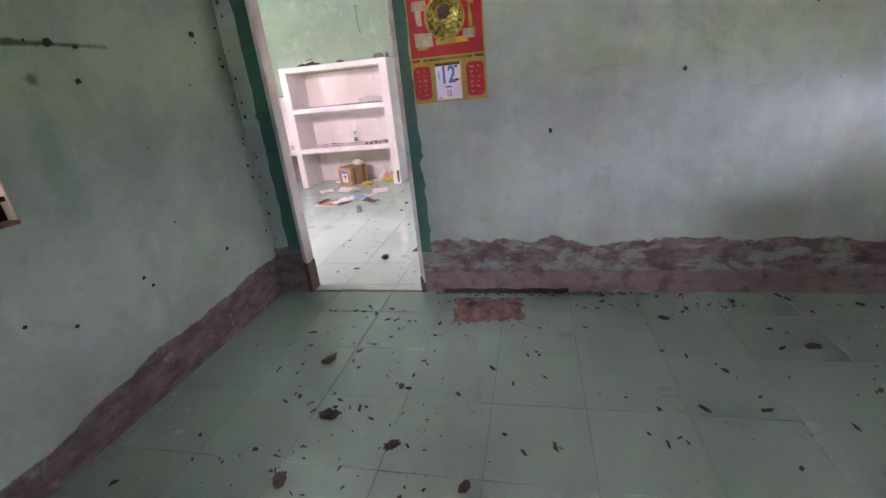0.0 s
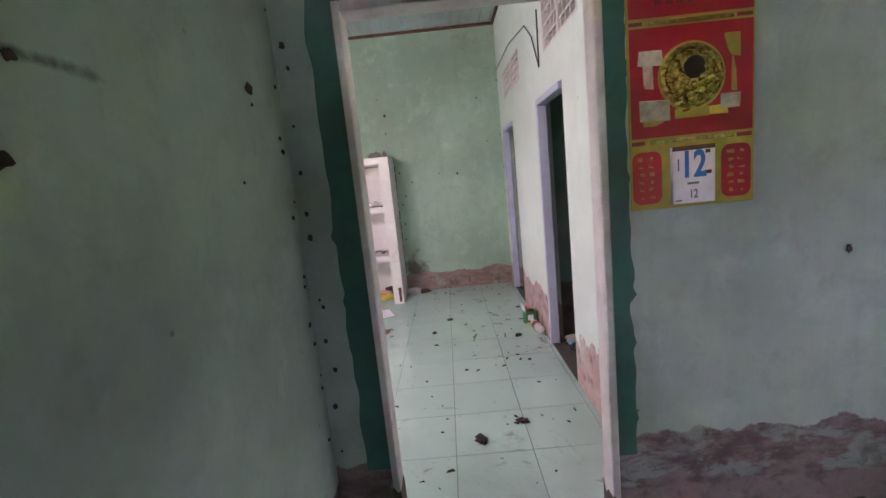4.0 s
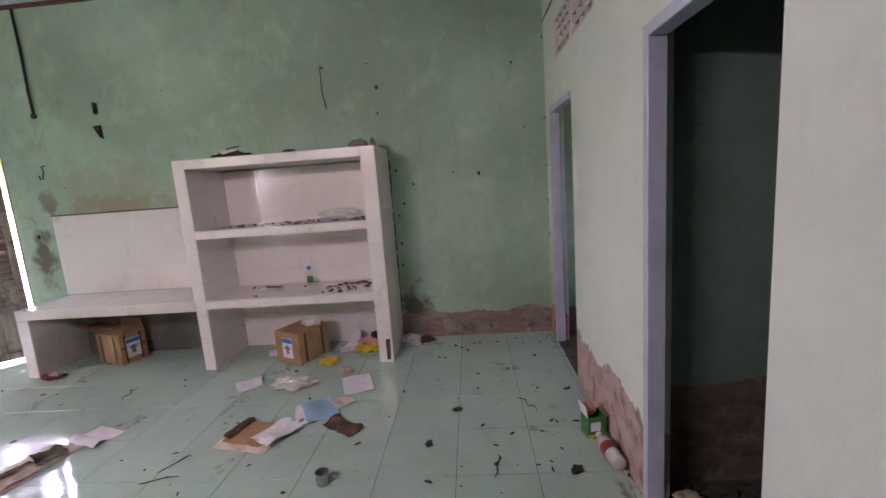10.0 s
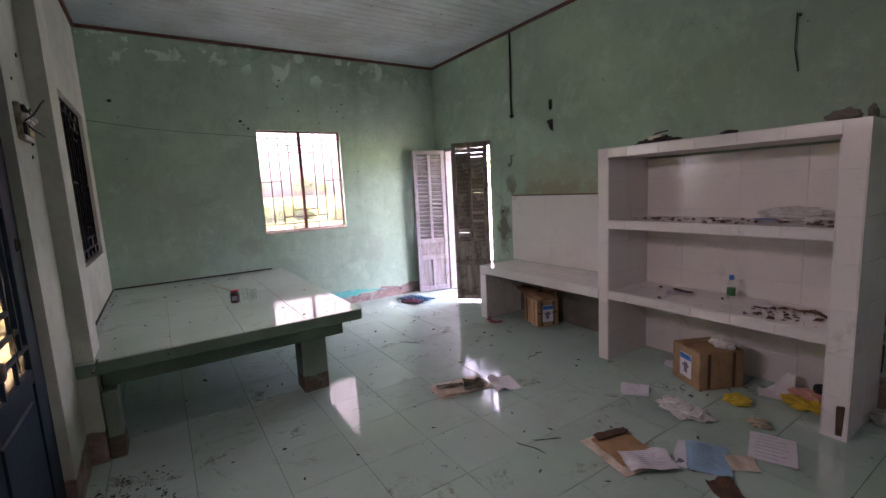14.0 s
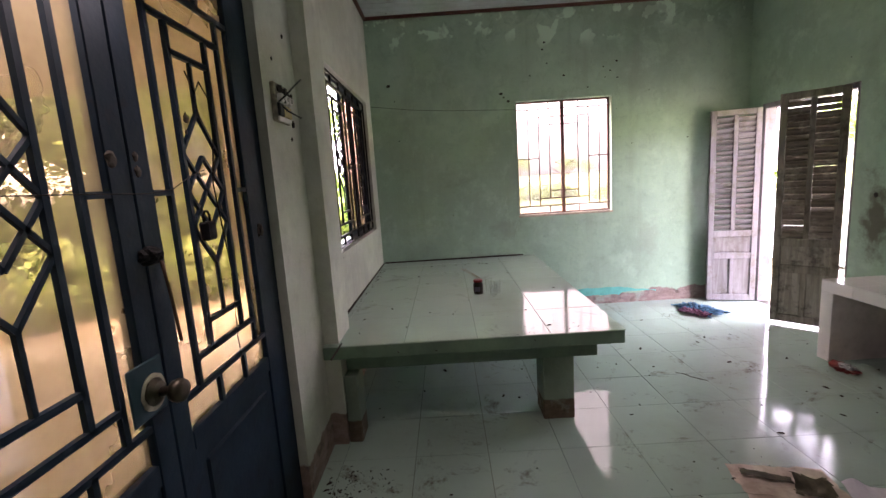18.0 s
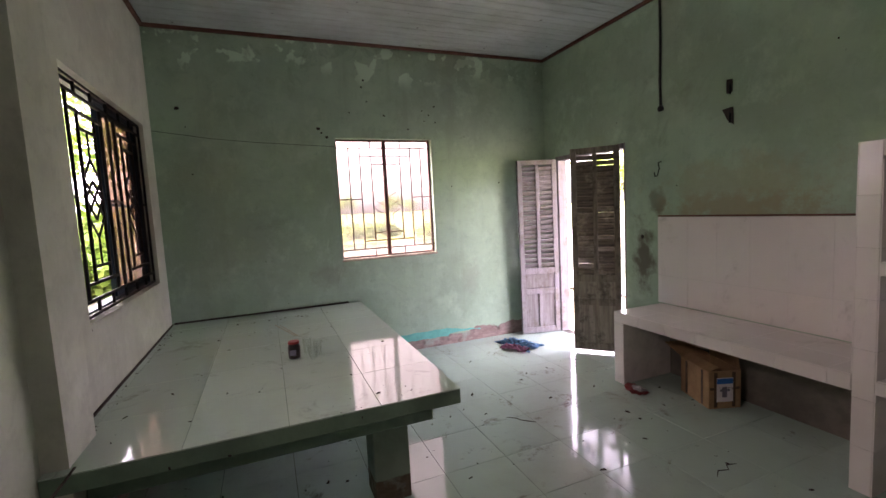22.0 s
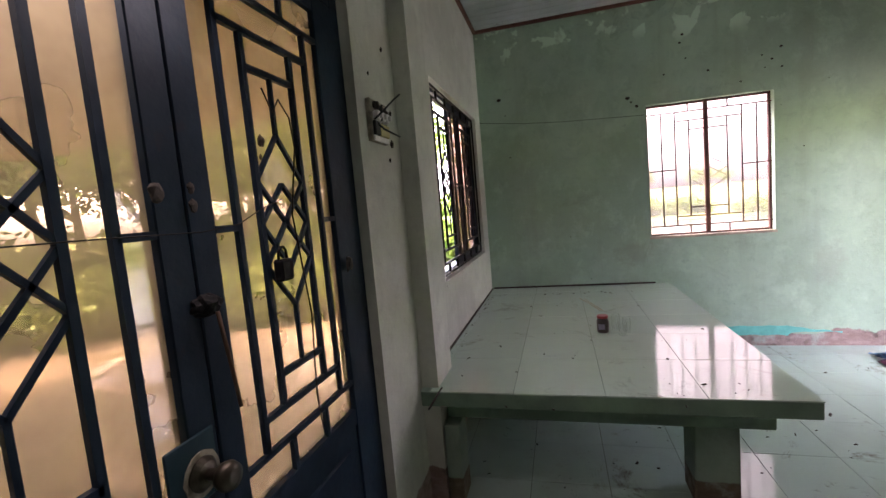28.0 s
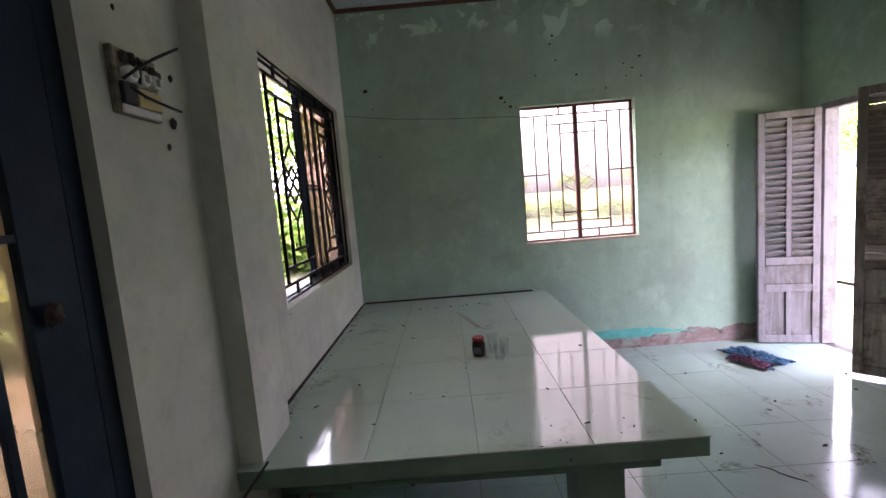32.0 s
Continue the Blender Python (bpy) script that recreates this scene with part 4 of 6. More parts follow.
_h = _n.add("ShaderNodeBsdfPrincipled")
_n.put(_h.inputs["Base Color"], (0.75, 0.73, 0.70))
_h.inputs["Roughness"].default_value = 0.25
_m = _n.add("ShaderNodeMixShader")
_n.put(_m.inputs[0], _n.math("ADD", 0.5, _n.math("MULTIPLY", _n.noise(25, 4), 0.45)))
_n.put(_m.inputs[1], _g.outputs[0])
_n.put(_m.inputs[2], _h.outputs[0])
_n.put(_n.out.inputs["Surface"], _m.outputs[0])
M_FILM = _n.mat


# ---------------------------------------------------------------- shapes of small things
def sheet_bm(w, h, bend=0.015, seed=0, nx=12, ny=9, ragged=0.0, thick=0.0012, fold=0.0):
    """A limp sheet with a little thickness: curled corners, creases, a ragged rim if wanted."""
    bm = bmesh.new()
    top, bot = [], []
    for j in range(ny + 1):
        rt, rb = [], []
        for i in range(nx + 1):
            u, v = i / nx, j / ny
            x, y = (u - .5) * w, (v - .5) * h
            if ragged and (i in (0, nx) or j in (0, ny)):
                x += random.uniform(-1, 1) * ragged
                y += random.uniform(-1, 1) * ragged
            z = 0.003 + bend * max(0, noise.noise(Vector((x * 9 + seed, y * 9, seed)))) + bend * 1.2 * (abs(u - .5) * 2) ** 4 * max(0, noise.noise(Vector((seed * 3, v * 2, u * 2))))
            z += fold * max(0, (u + v) / 2 - .62) * 2
            rt.append(bm.verts.new((x, y, z + thick)))
            rb.append(bm.verts.new((x, y, z)))
        top.append(rt)
        bot.append(rb)
    for j in range(ny):
        for i in range(nx):
            bm.faces.new((top[j][i], top[j][i + 1], top[j + 1][i + 1], top[j + 1][i]))
            bm.faces.new((bot[j][i], bot[j + 1][i], bot[j + 1][i + 1], bot[j][i + 1]))
    for i in range(nx):
        bm.faces.new((top[0][i], bot[0][i], bot[0][i + 1], top[0][i + 1]))
        bm.faces.new((top[ny][i], top[ny][i + 1], bot[ny][i + 1], bot[ny][i]))
    for j in range(ny):
        bm.faces.new((top[j][0], top[j + 1][0], bot[j + 1][0], bot[j][0]))
        bm.faces.new((top[j][nx], bot[j][nx], bot[j + 1][nx], top[j + 1][nx]))
    return bm


def paper(x, y, rz, w, h, material, label, z=0.0, seed=0, bend=0.015, ragged=0.0, lines=0, name="paper_sheet", fold=0.0, category="paper"):
    ob = solid(name, sheet_bm(w, h, bend, seed, ragged=ragged, fold=fold), material, label, category, pose(x, y, z, 0, 0, rz), smooth=False)
    for k in range(lines):
        zz = .0062 + bend * 0.45
        bm = boxed(-w * .36, w * random.uniform(.1, .36), -h * .004, h * .004, zz - .0006, zz, 0)
        b = part("print_line", bm, M_INK, ob)
        b.location = (0, h * (.38 - .76 * k / max(1, lines - 1)), 0)
    return ob


def crumple_bm(sx, sy, sz, seed, amount=0.35, freq=2.2, sub=4):
    bm = bmesh.new()
    bmesh.ops.create_icosphere(bm, subdivisions=sub, radius=1.0)
    for v in bm.verts:
        p = v.co.normalized()
        d = 1 + amount * noise.noise(p * freq + Vector((seed, 0, 0))) + amount * 0.7 * abs(noise.noise(p * freq * 2.7 + Vector((0, seed, 0)))) + amount * .3 * noise.noise(p * freq * 7 + Vector((0, 0, seed)))
        q = p * d
        v.co = Vector((q.x * sx / 2, q.y * sy / 2, max(-.92, q.z) * sz / 2 + sz * .46))
    return bm


def crumpled(name, x, y, sx, sy, sz, material, label, category, seed=1, z=0.0, rz=0, amount=0.35, freq=2.2):
    return solid(name, crumple_bm(sx, sy, sz, seed, amount, freq), material, label, category, pose(x, y, z, 0, 0, rz), smooth=False)


def cardboard_box(x, y, rz, w, d, h, label, flaps, open_top=True):
    """A carton: four walls, floor, taped edges, a printed label and bent flaps. Local origin at the base centre."""
    b = thing("cardboard_box", label, "box", pose(x, y, 0.002, 0, 0, rz))
    t = .006
    part("base", boxed(-w / 2, w / 2, -d / 2, d / 2, 0, t, .001), M_CARD, b)
    for q in ((-w / 2, w / 2, -d / 2, -d / 2 + t, t, h), (-w / 2, w / 2, d / 2 - t, d / 2, t, h), (-w / 2, -w / 2 + t, -d / 2 + t, d / 2 - t, t, h), (w / 2 - t, w / 2, -d / 2 + t, d / 2 - t, t, h)):
        part("side", rough_up(boxed(*q, .0015), .002, 9), M_CARD, b)
    for edge, deg, length in flaps:
        L = w if edge in "fb" else d
        bm = boxed(0, length, -L / 2 + .004, L / 2 - .004, 0, t * .8, .001)
        f = part("flap", bm, M_CARD, b)
        at = {"l": ((-w / 2, 0, h), 180), "r": ((w / 2, 0, h), 0), "f": ((0, -d / 2, h), -90), "b": ((0, d / 2, h), 90)}[edge]
        f.matrix_local = Matrix.Translation(at[0]) @ pose(0, 0, 0, 0, 0, at[1]) @ pose(0, 0, 0, 0, -deg, 0)
    for k in (.22, .78):
        part("tape", boxed(w / 2 - .001, w / 2 + .0015, -d / 2 + d * k - .012, -d / 2 + d * k + .012, .01, h - .01, 0), M_TAPE, b)
        part("tape", boxed(-w / 2 + w * k - .012, -w / 2 + w * k + .012, -d / 2 - .0015, -d / 2 + .001, .01, h - .01, 0), M_TAPE, b)
    part("tape", boxed(w / 2 - .001, w / 2 + .002, -d / 2 + .01, d / 2 - .01, h * .5, h * .5 + .018, 0), M_TAPE, b)
    return b


def box_label(b, side, w, d, h):
    """The printed sticker on one side: blue head, white field, a dark mark."""
    if side == "l":
        q = lambda a0, a1, z0, z1, o: boxed(-w / 2 - o, -w / 2 + .001, a0, a1, z0, z1, 0)
    elif side == "r":
        q = lambda a0, a1, z0, z1, o: boxed(w / 2 - .001, w / 2 + o, a0, a1, z0, z1, 0)
    else:
        q = lambda a0, a1, z0, z1, o: boxed(a0, a1, -d / 2 - o, -d / 2 + .001, z0, z1, 0)
    part("label", q(-.06, .06, h * .18, h * .82, .002), M_PAPER, b, "white printed label")
    part("label_band", q(-.058, .058, h * .66, h * .80, .003), M_BLUE, b)
    part("label_mark", q(-.02, .015, h * .30, h * .58, .003), M_INK, b)
    part("label_mark", q(-.035, .035, h * .46, h * .52, .0034), M_INK, b)


def scatter(name, label, spots, seed, lo=0.004, hi=0.018, material=M_DIRT, up=1):
    """Crumbs of dirt, droppings and dead leaf bits, nobody could count them: one object."""
    rnd = random.Random(seed)
    verts, faces = [], []
    for (x0, x1, y0, y1, z), count in spots:
        for _ in range(count):
            x, y = rnd.uniform(x0, x1), rnd.uniform(y0, y1)
            s = lo + (hi - lo) * rnd.random() ** 2.6
            a = rnd.uniform(0, 6.28)
            l, w_, h = s * rnd.uniform(.8, 1.9), s * rnd.uniform(.35, .8), s * rnd.uniform(.12, .45)
            ca, sa = math.cos(a), math.sin(a)
            i = len(verts)
            for px, py, pz in ((-1, -.6, 0), (.7, -1, 0), (1, .5, 0), (-.5, 1, 0), (-.5, -.3, 1), (.5, -.4, .8), (.5, .3, 1), (-.3, .5, .7)):
                px, py = px * l / 2 * rnd.uniform(.6, 1.2), py * w_ / 2 * rnd.uniform(.6, 1.2)
                verts.append((x + px * ca - py * sa, y + px * sa + py * ca, z + pz * h * up))
            faces += [(i + 4, i + 5, i + 6, i + 7), (i, i + 1, i + 5, i + 4), (i + 1, i + 2, i + 6, i + 5), (i + 2, i + 3, i + 7, i + 6), (i + 3, i, i + 4, i + 7), (i, i + 3, i + 2, i + 1)]
    me = bpy.data.meshes.new(name)
    me.from_pydata(verts, [], faces)
    me.materials.append(material)
    return tagged(new(name, me), label, "debris", kind="stuff")


def wall_mark(x, y, z, normal, r, seed, name="mud_spot"):
    """A small lump of mud or an insect nest on a wall."""
    r *= .72
    bm = crumple_bm(r * 2, r * 2.6, r * .9, seed, .5, 1.8, 2)
    m = {"x": pose(x, y, z, 0, 90, 0), "-x": pose(x, y, z, 0, -90, 0), "y": pose(x, y, z, -90, 0, 0), "-y": pose(x, y, z, 90, 0, 0)}[normal]
    return solid(name, bm, M_DIRT, "small dark lump of mud on the wall", "mud spot", m, group="mud spots on walls")


def wire_thing(name, pts, r, material, label, category, n=6):
    return solid(name, tube(bmesh.new(), pts, r, n), material, label, category, smooth=True)


# ---------------------------------------------------------------- kitchen: boxes, papers, rubbish
b1 = cardboard_box(-2.827, 6.255, 63, .33, .29, .27, "taped brown cardboard box with a printed label, under shelf", [("b", 174, .11), ("f", 176, .10)])
box_label(b1, "l", .33, .29, .27)
part("top", rough_up(boxed(-.160, .160, -.141, .141, .267, .272, .001), .002, 9), M_BROWNPAPER, b1)
b2 = cardboard_box(-4.608, 6.385, -20, .34, .235, .275, "open brown cardboard box with raised flap, under bench", [("l", 9, .25), ("b", 100, .1), ("f", 160, .08)])
box_label(b2, "r", .34, .235, .275)
crumpled("plastic_bag", -2.730, 6.260, .16, .12, .08, M_WHITEPLASTIC, "small white knotted plastic bag on cardboard box", "bag", 3, z=.278)
crumpled("plastic_bag", -2.690, 5.680, .27, .16, .06, M_FILM, "clear crumpled plastic bag on tiled floor", "bag", 5, amount=.55)
crumpled("plastic_bag", -2.545, 6.070, .13, .12, .05, M_YELLOW, "small crumpled yellow plastic bag on floor", "bag", 7, amount=.5)
crumpled("plastic_bag", -2.240, 6.320, .24, .15, .06, M_YELLOW, "torn yellow plastic bag beside shelf foot", "bag", 8, amount=.5)
crumpled("plastic_wrapper", -2.270, 6.350, .15, .08, .05, M_PINK, "pale pink plastic wrapper on yellow bag", "wrapper", 9, z=.055, amount=.5)
crumpled("cloth_bundle", -2.190, 6.460, .17, .13, .13, M_BLACK, "black cloth bundle under the tiled shelf", "bundle", 10, amount=.4)
paper(-2.440, 6.380, 25, .20, .15, M_PAPER, "white paper sheet standing crumpled under shelf", seed=4, bend=.09, fold=.16)
crumpled("paper_wad", -2.345, 5.870, .10, .07, .04, M_SILVERPRINT, "crumpled wad of grey wrapping on floor", "wrapper", 12, amount=.6)
crumpled("paper_wad", -3.100, 6.310, .12, .08, .04, M_PAPER, "crumpled white scrap beside cardboard box", "scrap", 13, amount=.6)
paper(-3.055, 5.725, 38, .18, .17, M_PAPER, "small stack of pale papers on floor", seed=2, bend=.006)
paper(-3.055, 5.730, 30, .18, .16, M_PAPER, "pale printed paper on a small stack", z=.009, seed=6, bend=.01, lines=6)
paper(-2.670, 5.035, -12, .36, .30, M_CREAM, "open cream envelope on tiled floor", seed=9, bend=.008, name="envelope", category="envelope")
paper(-2.680, 5.055, -14, .26, .24, M_BROWNPAPER, "brown wrapping paper lying on envelope", z=.008, seed=11, bend=.02)
paper(-2.792, 5.100, 75, .22, .05, M_DARKBROWN, "dark torn strip of rotten card", z=.022, seed=12, bend=.02, ragged=.006, name="card_strip", category="card")
paper(-2.525, 5.030, 59, .25, .17, M_PAPER, "white printed page lying across brown paper", z=.024, seed=14, bend=.03, lines=9)
paper(-2.405, 5.285, 20, .21, .26, M_PAPER, "white page under a blue paper", seed=15, bend=.008)
paper(-2.360, 5.312, 30, .20, .28, M_BLUEPAPER, "pale blue creased paper sheet on floor", z=.008, seed=16, bend=.016, lines=12)
paper(-2.240, 5.410, 40, .14, .14, M_CREAM, "stained folded leaflet on floor", z=.001, seed=17, bend=.02)
paper(-2.400, 5.185, 10, .10, .07, M_INK, "small grey card on tiled floor", seed=18, bend=.004, name="small_card", category="card")
paper(-2.145, 5.105, -34, .26, .12, M_DARKBROWN, "rotten brown corrugated card piece", seed=19, bend=.03, ragged=.008, name="corrugated_card", category="card")
paper(-2.200, 5.670, 20, .21, .29, M_PAPER, "white printed page on tiled floor", seed=20, bend=.006, lines=7)
paper(-3.877, 4.790, 80, .42, .25, M_CREAM, "stained cream cardboard sheet on floor", seed=21, bend=.012, ragged=.006, name="card_sheet", category="card")
paper(-3.839, 4.750, 74, .34, .14, M_CREAM, "pale pinkish torn paper on card", z=.012, seed=22, bend=.02, ragged=.006)
paper(-3.899, 4.710, 65, .20, .05, M_OLIVE, "dark inner face of torn card", z=.03, seed=27, bend=.01, ragged=.006, name="card_strip", category="card")
paper(-3.801, 4.850, 70, .14, .11, M_OLIVE, "dark rotten paper scrap on card", z=.028, seed=23, bend=.05, ragged=.012, name="card_scrap", category="card")
paper(-3.719, 5.080, -18, .24, .19, M_PAPER, "white folded paper sheet on tiled floor", seed=24, bend=.03)
crumpled("snack_wrapper", -4.962, 6.020, .17, .11, .035, M_REDDARK, "red and silver crumpled snack wrapper", "wrapper", 25, amount=.6)
crumpled("snack_wrapper", -4.924, 6.015, .10, .06, .03, M_TIN, "crumpled silver foil scrap on wrapper", "wrapper", 26, z=.025, amount=.6)

tin = thing("tin_can", "open grey tin can standing on the floor", "can", pose(-2.100, 4.605, 0))
part("body", lathe(bmesh.new(), [(.030, 0), (.032, .003), (.032, .03), (.0335, .033), (.032, .036), (.032, .062), (.034, .066), (.031, .066), (.030, .006)], 24), M_TIN, tin, smooth=False)


def rag(x, y, rz, w, h, material, label, seed, z=0.0):
    bm = bmesh.new()
    nx, ny = 34, 26
    vs = []
    for j in range(ny + 1):
        for i in range(nx + 1):
            u, v = i / nx - .5, j / ny - .5
            r = math.hypot(u, v)
            f = Vector((u * 5 + seed, v * 5, seed))
            zz = .012 + .05 * (1 - r * 1.3) * (.35 + abs(noise.noise(f * 2.2))) + .02 * noise.noise(f * 4.1)
            k = 1 + .45 * noise.noise(f)
            vs.append(bm.verts.new((u * w * k, v * h * k, max(.003, zz))))
    for j in range(ny):
        for i in range(nx):
            a = j * (nx + 1) + i
            bm.faces.new((vs[a], vs[a + 1], vs[a + nx + 2], vs[a + nx + 1]))
    bmesh.ops.solidify(bm, geom=bm.faces[:], thickness=-.003)
    return solid("cloth_rag", bm, material, label, "rag", pose(x, y, z, 0, 0, rz), smooth=True)


rag(-6.42, 5.85, 20, .40, .25, M_RAGBLUE, "crumpled blue patterned cloth on tiled floor", 3)
rag(-6.33, 5.74, 28, .30, .15, M_RAGPURPLE, "crumpled purple cloth beside blue cloth on floor", 8, .002)

# green carton, plastic bottle and scraps by the partition
gc = thing("carton", "small green tea carton with open flaps, on floor", "carton", pose(-.69, 4.96, 0, 0, 0, 12))
for q in ((-.05, .05, -.045, -.043, 0, .12), (-.05, .05, .043, .045, 0, .12), (-.05, -.048, -.043, .043, 0, .12), (.048, .05, -.043, .043, 0, .12), (-.048, .048, -.043, .043, 0, .003)):
    part("side", boxed(*q, 0), M_GREENCARD, gc)
part("stripe", boxed(-.051, .051, -.0465, -.0445, 0, .02, 0), M_YELLOW, gc)
part("white_patch", boxed(-.035, .02, -.0465, -.0445, .04, .09, 0), M_PAPER, gc)
f = part("flap", boxed(0, .07, -.045, .045, 0, .002, 0), M_PAPER, gc)
f.matrix_local = pose(-.05, 0, .12, 0, -100, 0)
f = part("flap", boxed(0, .06, -.045, .045, 0, .002, 0), M_CARD, gc)
f.matrix_local = pose(.05, 0, .12, 0, 15, 0)
solid("small_box", boxed(-.02, .02, -.035, .035, 0, .05), M_PINK, "small pale pink box on green carton", "box", pose(-0.715, 5.000, .118, 30, 20, 20))
bot = thing("plastic_bottle", "empty clear plastic bottle with red label lying on floor", "bottle", pose(-0.655, 4.630, .04, -90, 0, 6))
part("body", lathe(bmesh.new(), [(.028, 0), (.036, .006), (.038, .03), (.036, .06), (.038, .07), (.038, .16), (.034, .19), (.016, .225), (.014, .23), (.014, .245)], 20), M_FILM, bot, smooth=True)
part("label", lathe(bmesh.new(), [(.0385, .085), (.0390, .086), (.0390, .145), (.0385, .146)], 20), M_REDDARK, bot)
part("cap", lathe(bmesh.new(), [(.0155, .240), (.0155, .258), (.014, .26)], 16), M_WHITEPLASTIC, bot)
crumpled("small_carton", -0.440, 4.410, .11, .08, .055, M_SILVERPRINT, "crushed grey carton in the doorway", "carton", 31, amount=.35)
crumpled("paper_wad", -0.470, 4.360, .05, .05, .04, M_BLUEPAPER, "small pale blue paper wad on floor", "scrap", 32, amount=.5)
crumpled("plastic_bag", -1.890, 6.430, .16, .14, .08, M_FILM, "clear plastic bag beside the shelf side", "bag", 33, amount=.5)
crumpled("dead_leaves", -1.790, 6.470, .17, .10, .045, M_DARKBROWN, "heap of dead brown leaves by wall", "leaves", 34, amount=.7, freq=4)

# ---------------------------------------------------------------- on the shelf
bt = thing("bottle", "small green labelled bottle with blue cap on shelf", "bottle", pose(-2.770, 6.450, .597))
part("body", lathe(bmesh.new(), [(.024, 0), (.027, .004), (.027, .10), (.018, .125), (.013, .13), (.013, .14)], 20), M_GLASS, bt, smooth=True)
part("label", lathe(bmesh.new(), [(.0272, .02), (.0278, .021), (.0278, .075), (.0272, .076)], 20), M_GREENCARD, bt)
part("cap", lathe(bmesh.new(), [(.016, .136), (.016, .165), (.014, .167)], 16), M_BLUE, bt)
paper(-3.090, 6.350, 15, .19, .12, M_PAPER, "pale booklet on the tiled shelf", z=.597, seed=41, bend=.01, name="booklet", category="booklet")
paper(-3.070, 6.360, 5, .14, .05, M_DARKBROWN, "dark scrap on a pale booklet", z=.609, seed=42, bend=.02, name="card_scrap", category="card")
paper(-2.540, 6.360, 10, .12, .08, M_PAPER, "white paper scrap on tiled shelf", z=.597, seed=43, bend=.02, ragged=.005)
for k in range(7):
    paper(-2.43 + .07 * k * random.uniform(.8, 1.1) - .03, 6.27 + random.uniform(0, .2), random.uniform(0, 180), .12, .035, random.choice([M_CARD, M_DARKBROWN, M_CREAM]),
          "curled strip of peeled paper on shelf", z=.598, seed=50 + k, bend=.03, ragged=.004, name="paper_strip", category="paper") if -2.36 + .07 * k < -2.1 else None
paper(-2.540, 6.330, 12, .11, .075, M_BLUE, "dark blue packet on upper tiled shelf", z=1.186, seed=61, bend=.004, name="packet", category="packet")
paper(-2.545, 6.325, 14, .13, .09, M_PAPER, "white card under a blue packet", z=1.174, seed=62, bend=.004, name="small_card", category="card")
crumpled("plastic_bag", -2.420, 6.430, .32, .12, .09, M_FILM, "dusty clear plastic bag on upper shelf", "bag", 63, z=1.172, amount=.5)
crumpled("paper_wad", -2.790, 6.290, .03, .03, .02, M_PAPER, "tiny white paper wad on shelf", "scrap", 64, z=1.172)
wire_thing("incense_stick", [(-3.42, 6.22, 1.174), (-3.435, 6.23, 1.275)], .0015, M_STICK, "thin burnt stick standing on shelf", "stick")
scatter("shelf_debris", "brown peeled paint flakes and dirt on shelf", [((-3.4, -2.1, 6.12, 6.42, 1.173), 130), ((-2.55, -2.08, 6.1, 6.42, .597), 60), ((-3.4, -2.1, 6.1, 6.44, .597), 40)], 71, .008, .04, M_DARKBROWN)
jb = thing("junk_bundle", "bundle of dusty wires and plastic on shelf top", "junk", pose(-3.240, 6.260, SZ + .001))
part("plastic_piece", boxed(-.06, .05, -.03, .03, .03, .07, .006), M_IVORY, jb)
part("coil", tube(bmesh.new(), [(.05 * math.cos(a * .7) + .03, .03 * math.sin(a * .7), .02 + .004 * a) for a in range(20)], .005), M_BLACK, jb)
part("base", crumple_bm(.30, .12, .05, 72, .4), M_DIRT, jb)
crumpled("dark_bowl", -2.730, 6.240, .10, .08, .04, M_BLACK, "small black plastic lump on shelf top", "lump", 73, z=SZ + .001, amount=.2)
crumpled("plaster_lump", -2.170, 6.290, .15, .07, .075, M_CONC, "grey lump of plaster on shelf top", "plaster", 74, z=SZ + .001, amount=.4)
crumpled("plaster_lump", -2.060, 6.340, .04, .06, .09, M_CONC, "narrow grey plaster lump on shelf top", "plaster", 75, z=SZ + .001, amount=.3)

# ---------------------------------------------------------------- on the platform
jar = thing("jar", "glass jar of dark powder with red lid", "jar", pose(-5.314, 3.50, PZ + .001))
part("body", lathe(bmesh.new(), [(.032, 0), (.037, .004), (.038, .05), (.038, .075), (.031, .092), (.031, .096)], 24), M_COFFEE, jar, smooth=True)
part("label", boxed(-.02, .02, -.0405, -.0385, .025, .06, 0), M_INK, jar).matrix_local = pose(0, 0, 0, 0, 0, 75)
part("lid", lathe(bmesh.new(), [(.034, .094), (.035, .096), (.035, .108), (.032, .110)], 24), M_REDLID, jar)


def tumbler(x, y, h, r):
    return solid("drinking_glass", lathe(bmesh.new(), [(r * .8, 0), (r * .84, .004), (r, h), (r * .95, h), (r * .78, .012)], 24), M_GLASS, "small clear empty drinking glass on platform", "glass", pose(x, y, PZ + .001), group="glasses on platform", smooth=True)


tumbler(-5.36, 3.585, .105, .030)
tumbler(-5.24, 3.61, .085, .030)
tumbler(-5.31, 3.645, .095, .028)
wire_thing("chopstick", [(-6.30, 3.40, PZ + .004), (-5.85, 3.53, PZ + .006)], .0022, M_STICK, "thin bamboo chopstick on tiled platform", "chopstick")
wire_thing("chopstick", [(-6.26, 3.44, PZ + .004), (-5.84, 3.55, PZ + .006)], .0022, M_STICK, "thin bamboo chopstick on tiled platform", "chopstick")
scatter("platform_debris", "dark specks of dirt on tiled platform", [((-6.5, -4.2, 2.65, 4.1, PZ), 60), ((-4.6, -4.2, 3.6, 4.1, PZ), 14), ((-6.5, -4.4, 2.575, 2.62, PZ), 60), ((-6.55, -6.5, 2.6, 4.1, PZ), 40)], 76, .004, .02)

